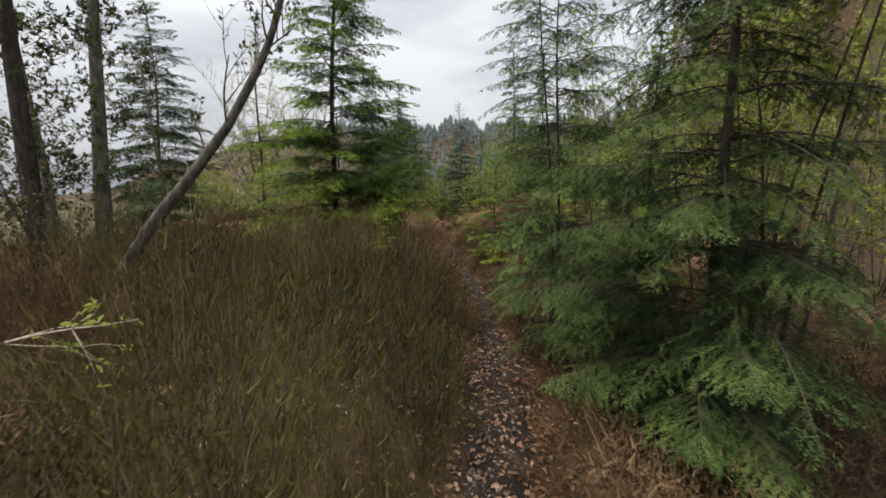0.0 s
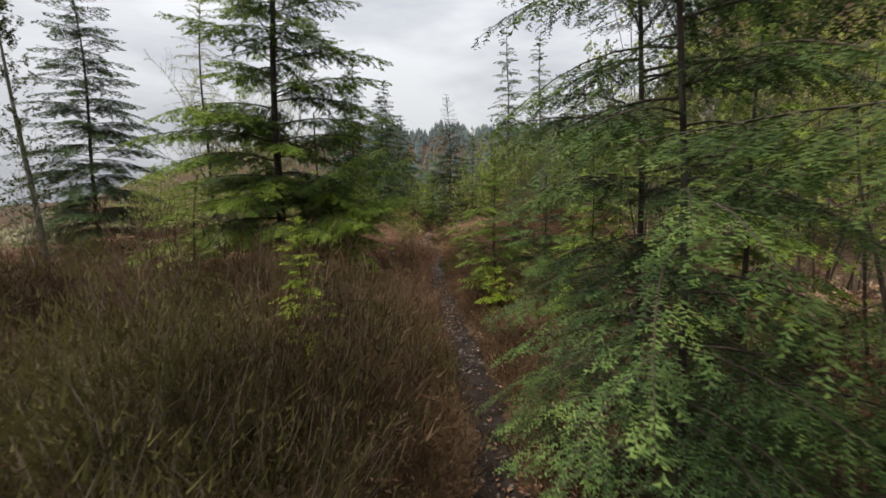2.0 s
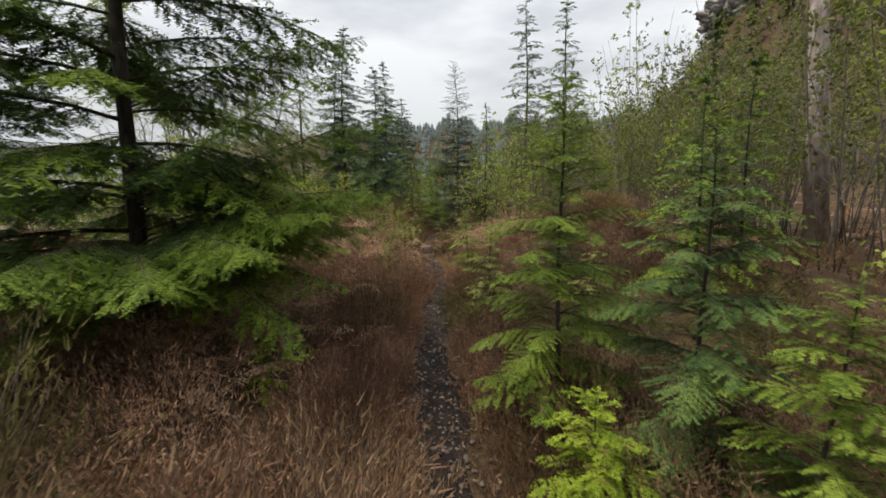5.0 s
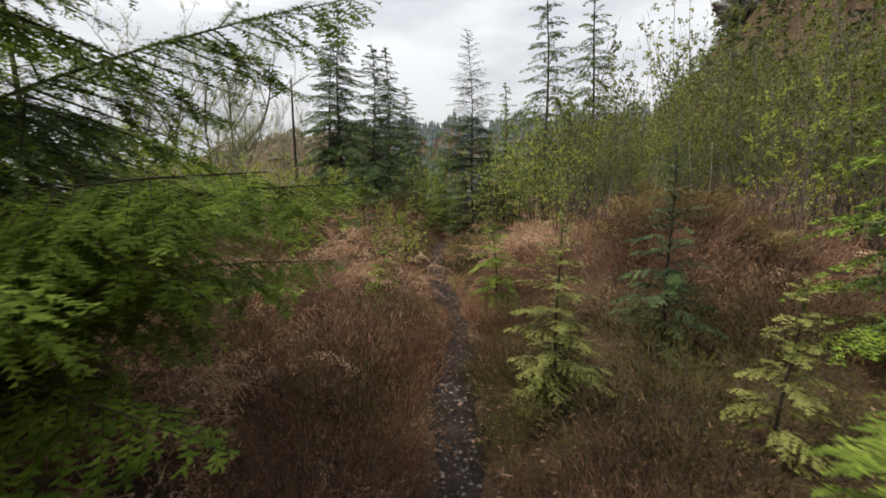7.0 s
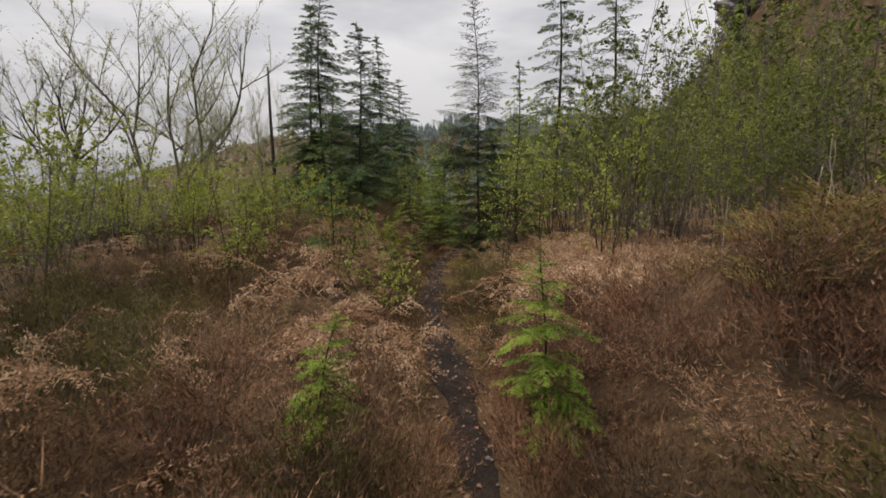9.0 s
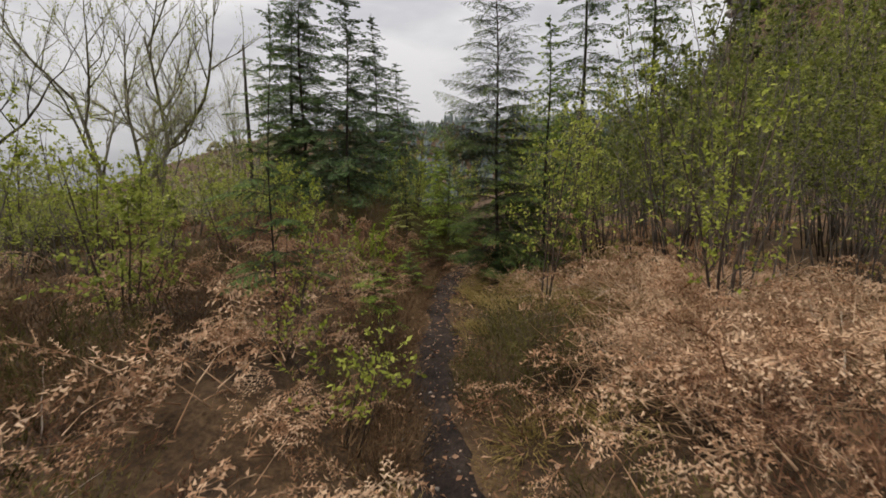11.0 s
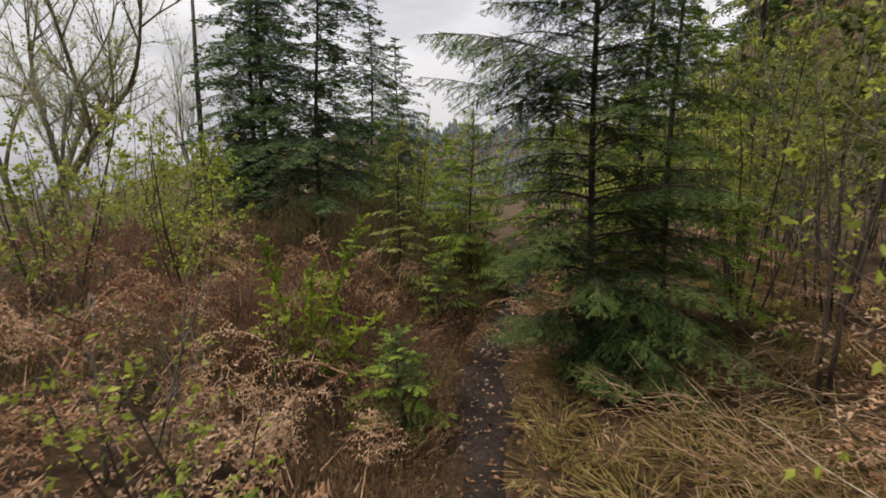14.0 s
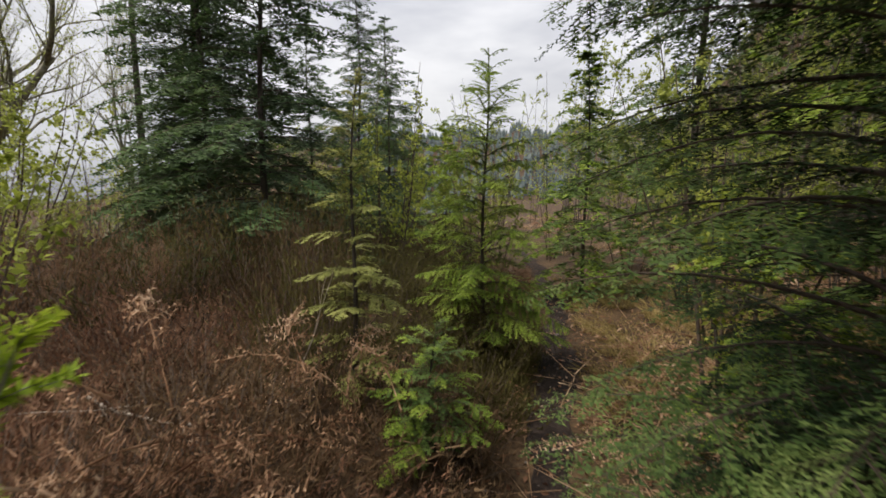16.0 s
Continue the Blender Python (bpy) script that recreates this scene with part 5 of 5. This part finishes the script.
PEBBLES = [pebble_geo(300 + i) for i in range(5)]
pebble_meshes = [g.mesh("stone", [STONE]) for g in PEBBLES]
rng = np.random.default_rng(31)
gravel = Geo()
for i in range(2100):
    y = rng.uniform(1.0, 4.5) if i % 4 == 0 else rng.uniform(6.0, 11.5) if i % 2 else rng.uniform(1.0, 26)
    x = float(path_x(y)) + rng.normal(0, 0.1)
    r = 0.005 + 0.02 * rng.random() ** 2.6
    z = float(ground(x, y)) + 0.012
    m = pose(x, y, z, rng.normal(0, 15), rng.normal(0, 15), rng.uniform(0, 360)) @ Matrix.Diagonal((r, r, r, 1))
    if r > 0.0115 and i < 1500 and abs(x - float(path_x(y))) < 0.22:
        ob = new("stone", pebble_meshes[i % 5])
        ob.parent = footpath
        ob.matrix_basis = m
    else:
        merge(gravel, PEBBLES[i % 5], m)
tagged(new("gravel", gravel.mesh("gravel", [STONE])), "fine grey gravel pressed into the peat", "gravel", kind="stuff")
litter = Geo()
n = 5200
ly = np.concatenate((rng.uniform(1.2, 4.6, 1900), rng.uniform(4, 26, n - 1900)))
lx = path_x(ly) + np.concatenate((rng.normal(0.12, 0.26, 1900), rng.normal(0, 0.35, n - 1900)))
lz = ground(lx, ly) + 0.016
ld = rng.normal(0, 1, (n, 3)) * np.array((1, 1, 0.25))
leaves(litter, np.stack((lx, ly, lz), -1), ld, rng.uniform(0.018, 0.05, n), rng, 0, 0.35, 0.6)
tagged(new("leaf_litter", litter.mesh("leaf_litter", [DEAD_LEAF])), "brown and bleached fallen leaves strewn on the path", "leaf litter", kind="stuff")


# crumbled fern, bark and twigs between the plants
crumbs = Geo()
n = 16000
cy = rng.uniform(0.5, 24, n)
side_ = np.where(rng.random(n) < 0.5, -1, 1)
cx = path_x(cy) + side_ * (0.2 + 3.2 * rng.random(n) ** 1.5)
leaves(crumbs, np.stack((cx, cy, ground(cx, cy) + rng.uniform(0.005, 0.06, n)), -1), rng.normal(0, 1, (n, 3)) * np.array((1, 1, 0.4)), rng.uniform(0.025, 0.09, n), rng, 0, 0.3, 0.28, True)
tagged(new("fern_litter", crumbs.mesh("fern_litter", [BRACKEN])), "crumbled brown fern and twig litter on the ground", "litter", kind="stuff")


# ---- dead sticks and stalks ----
def stick(name, x, y, z, way, length, radius, label, seed, mat=DRY_STEM, twigs=2, category="stick", leaf=0, leaf_mat=None):
    rng = np.random.default_rng(seed)
    root = new(name)
    root.matrix_basis = pose(x, y, float(ground(x, y)) + z)
    tagged(root, label, category)
    s = np.linspace(0, 1, 7)
    w = unit(way)
    p = np.outer(s * length, w) + np.cumsum(rng.normal(0, 0.012 * length, (7, 3)), 0)
    p = p - p[0]
    g = Geo()
    tube(g, p, radius * (1 - 0.7 * s), 6)
    part("stalk", g, [mat], root, "", True)
    tips = []
    if twigs:
        b = Geo()
        for _ in range(twigs):
            q = p[int(rng.integers(2, 6))]
            grow(b, tips, q, w + rng.normal(0, 0.5, 3), length * rng.uniform(0.2, 0.4), radius * 0.45, 1, rng, 0.5, 0.05, 4, 2)
        part("twigs", b, [mat], root)
    if leaf:
        f = Geo()
        tips.append((p[-2], p[-1]))
        tip_leaves(f, tips, leaf, 0.045, rng)
        part("foliage", f, [leaf_mat or LEAF_SPRING], root)
    return root


stick("dead_branch", -2.15, 1.75, 0.4, (1.0, 0.1, 0.2), 0.85, 0.008, "pale thin branch with a few green leaves", 401, twigs=4, leaf=60, leaf_mat=LEAF_SPRING)
stick("dead_stalk", -3.9, 7.0, 0.0, (-0.08, 0, 1), 1.7, 0.007, "tall bleached dead stalk above heather", 402, twigs=1)
stick("dead_branch", -2.7, 6.6, 0.45, (0.8, 0.2, 0.5), 0.9, 0.006, "bleached twig sticking out of heather", 403, twigs=3)
stick("dead_stalk", -1.08, 21.3, 0.0, (0.3, 0.1, 1), 0.78, 0.006, "pale bleached stick standing in heather", 404, twigs=1)
stick("dead_branch", -2.1, 21.2, 0.12, (1.0, -0.35, -0.06), 1.2, 0.01, "pale dead branch lying on bracken", 405, twigs=3)
stick("dead_branch", -2.9, 20.9, 0.15, (1.0, -0.05, 0.02), 1.3, 0.007, "thin straight stick lying on bracken", 406, twigs=1)
stick("dead_branch", 0.7, 17.0, 0.1, (1.0, 0.3, 0.2), 0.8, 0.006, "dry pale stalk leaning on bracken", 407, twigs=1)
for i in range(26):
    rr = np.random.default_rng(420 + i)
    sx, sy = rr.uniform(0.75, 3.4), rr.uniform(15.2, 18.8)
    stick("bracken_stalk", sx, sy, 0.05, (rr.normal(0, 0.8), rr.normal(0, 0.6), rr.uniform(0.15, 0.9)), rr.uniform(0.4, 0.9), 0.0045, "straight dry bracken stalk leaning over litter", 430 + i, DRY_STEM, 0, "dry stalk")
for i in range(16):
    rr = np.random.default_rng(470 + i)
    sx, sy = rr.uniform(-3.2, -1.2), rr.uniform(11.8, 18.8)
    stick("bracken_stalk", sx, sy, 0.05, (rr.normal(0, 0.6), rr.normal(0, 0.6), rr.uniform(0.3, 1.0)), rr.uniform(0.25, 0.5), 0.0035, "thin dry bracken stalk standing in heather", 480 + i, DRY_STEM, 0, "dry stalk")
for i in range(7):
    rr = np.random.default_rng(510 + i)
    stick("dead_stalk", 2.6 + rr.uniform(-0.5, 0.8), 13.8 + rr.uniform(-0.5, 0.6), -0.02, (rr.normal(0, 0.12), 0, 1), rr.uniform(0.4, 0.8), 0.004, "thin bleached stalk standing on the mound", 520 + i, DRY_STEM, 0, "dry stalk")

# seedling with fresh yellow-green shoots near the end of the walk
larch = thing("larch_seedling", -1.13, 19.45, "bright yellow-green larch seedling with forked leaning stem", "sapling")
rng = np.random.default_rng(44)
for k, (ex, ey, ez) in enumerate(((0.38, 0.05, 1.02), (-0.2, 0.0, 0.92), (0.5, -0.08, 0.5), (0.12, -0.06, 0.78))):
    s = np.linspace(0, 1, 8)
    p = np.stack((ex * s ** 1.2 + 0.02 * np.sin(s * 5), ey * s, ez * s), -1) * 1.12
    g, f = Geo(), Geo()
    tube(g, p, 0.0055 * (1 - 0.7 * s), 6)
    n = 24
    t = np.repeat(np.linspace(0.3, 0.98, n), 2)
    q = np.stack([np.interp(t, s, p[:, c]) for c in range(3)], -1)
    w = unit(rng.normal(0, 0.8, (2 * n, 3)) + np.array((0, 0, 0.3)))
    ln = 0.26 * (1.1 - t) * rng.uniform(0.5, 1.2, 2 * n) + 0.035
    ribbons(g, q, q + w * ln[:, None], 0.0016)
    needles(f, np.concatenate((q, p[3:-1])), np.concatenate((w, unit(np.diff(p[3:], axis=0)))), unit(np.cross(np.concatenate((w, unit(np.diff(p[3:], axis=0)))), (0.3, 0.9, 0.1))), np.concatenate((ln, np.linalg.norm(np.diff(p[3:], axis=0), axis=1))), 0.0032, 0.026, 0.011, rng, 0, 0.6)
    st_ = part("stem", g, [TWIG_GREY], larch)
    part("needles", f, [NEEDLE_YELLOW], st_)

# ---- wooded slopes in the distance ----
def far_tree(geo, x, y, z, h, w, rng):
    for i in range(3):
        b, t = z + h * (0.08 + 0.26 * i), z + h * (0.55 + 0.225 * i)
        n = 7
        a = np.arange(n) * 6.283 / n + rng.uniform(0, 6)
        rr = w * (1 - 0.28 * i) * rng.uniform(0.65, 1.2, n)
        v = np.stack((x + np.cos(a) * rr, y + np.sin(a) * rr, b + rng.uniform(-0.06, 0.03, n) * h), -1)
        geo.add(np.concatenate((v, [(x, y, t)])), [(j, (j + 1) % n, n) for j in range(n)])


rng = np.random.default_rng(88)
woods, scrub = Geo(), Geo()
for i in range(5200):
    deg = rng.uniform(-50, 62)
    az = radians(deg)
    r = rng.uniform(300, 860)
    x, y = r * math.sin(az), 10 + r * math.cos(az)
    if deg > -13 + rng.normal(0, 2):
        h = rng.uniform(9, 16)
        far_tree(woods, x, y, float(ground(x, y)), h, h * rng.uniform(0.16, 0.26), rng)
    else:
        h = rng.uniform(2, 7)
        far_tree(scrub, x, y, float(ground(x, y)), h, h * rng.uniform(0.5, 0.9), rng)
tagged(new("distant_forest", woods.mesh("distant_forest", [FAR_FOREST_HAZED])), "conifer forest covering the far hills, haze painted in as blue-green", "forest", kind="stuff")
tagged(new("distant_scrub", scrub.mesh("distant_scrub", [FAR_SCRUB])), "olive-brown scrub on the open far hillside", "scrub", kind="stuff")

# the grey crag and the trees on the steep hill
for i, (cx, cy, cw, ch) in enumerate(((60, 86, 15, 13), (68, 80, 16, 15), (63, 98, 14, 12), (74, 72, 15, 14), (55, 94, 9, 7))):
    bm = bmesh.new()
    bmesh.ops.create_icosphere(bm, subdivisions=5, radius=1.0)
    for v in bm.verts:
        q = noise.noise(v.co * 1.7 + Vector((i * 9, 0, 0))) * 0.55 + noise.noise(v.co * 4.5 + Vector((0, i * 5, 0))) * 0.28 + noise.noise(v.co * 11) * 0.16 + noise.noise(v.co * 26) * 0.07
        v.co = v.co * (1 + q)
        v.co.x, v.co.y, v.co.z = v.co.x * cw * 0.5, v.co.y * cw * 0.5, v.co.z * ch * 0.5
    me = bpy.data.meshes.new("crag")
    bm.to_mesh(me)
    bm.free()
    me.materials.append(CLIFF)
    ob = new("crag", me)
    ob.matrix_basis = pose(cx, cy, float(ground(cx, cy)) + 0.2 * ch)
    tagged(ob, "grey weathered crag high on the wooded hillside", "rock", "crags on the hillside")
rng = np.random.default_rng(90)
hill_firs = [conifer("fir_tree", 44 + 4 * i, 74 + 3 * i, 8.0 + i, 1.9, NEEDLE_DARK, "dark fir on the steep wooded hillside", LOD_HILL, 640 + i, False, 0.06, 0.8, (0, 0), 0.1, 0.35, 0.8, group="trees on the steep hill") for i in range(2)]
for i in range(64):
    ang, rad = rng.uniform(1.9, 5.0), rng.uniform(10, 46)
    cx, cy = 86 + rad * math.cos(ang), 88 + rad * math.sin(ang)
    sc = rng.uniform(0.6, 1.25)
    copy_thing(hill_firs[i % 2], pose(cx, cy, float(ground(cx, cy)) - 0.6, 0, 0, rng.uniform(0, 360)) @ Matrix.Diagonal((sc, sc, sc, 1)))
for i in range(90):
    if i % 2:
        cx, cy = rng.uniform(15, 44), rng.uniform(28, 66)
    else:
        ang, rad = rng.uniform(1.8, 4.8), rng.uniform(20, 56)
        cx, cy = 86 + rad * math.cos(ang), 88 + rad * math.sin(ang)
    b = base_shrubs[i % 5] if i % 3 else bare_shrubs[i % 4]
    sc = rng.uniform(1.5, 2.3)
    copy_thing(b, pose(cx, cy, float(ground(cx, cy)) - 0.1, 0, 0, rng.uniform(0, 360)) @ Matrix.Diagonal((sc, sc, sc, 1)))

# the close wood that clothes the steep hill
hill_wood = Geo()
for i in range(420):
    ang, rad = rng.uniform(1.6, 5.2), 60 * math.sqrt(rng.random())
    cx, cy = 86 + rad * math.cos(ang), 88 + rad * math.sin(ang)
    h, n = rng.uniform(2.5, 7), 44
    c = unit(rng.normal(0, 1, (n, 3))) * rng.random((n, 1)) ** 0.4 * np.array((h * 0.36, h * 0.36, h * 0.5))
    leaves(hill_wood, c + np.array((cx, cy, float(ground(cx, cy)) + h * 0.38)), rng.normal(0, 1, (n, 3)), rng.uniform(0.5, 1.1, n), rng, 0, 0.3, 0.7, True)
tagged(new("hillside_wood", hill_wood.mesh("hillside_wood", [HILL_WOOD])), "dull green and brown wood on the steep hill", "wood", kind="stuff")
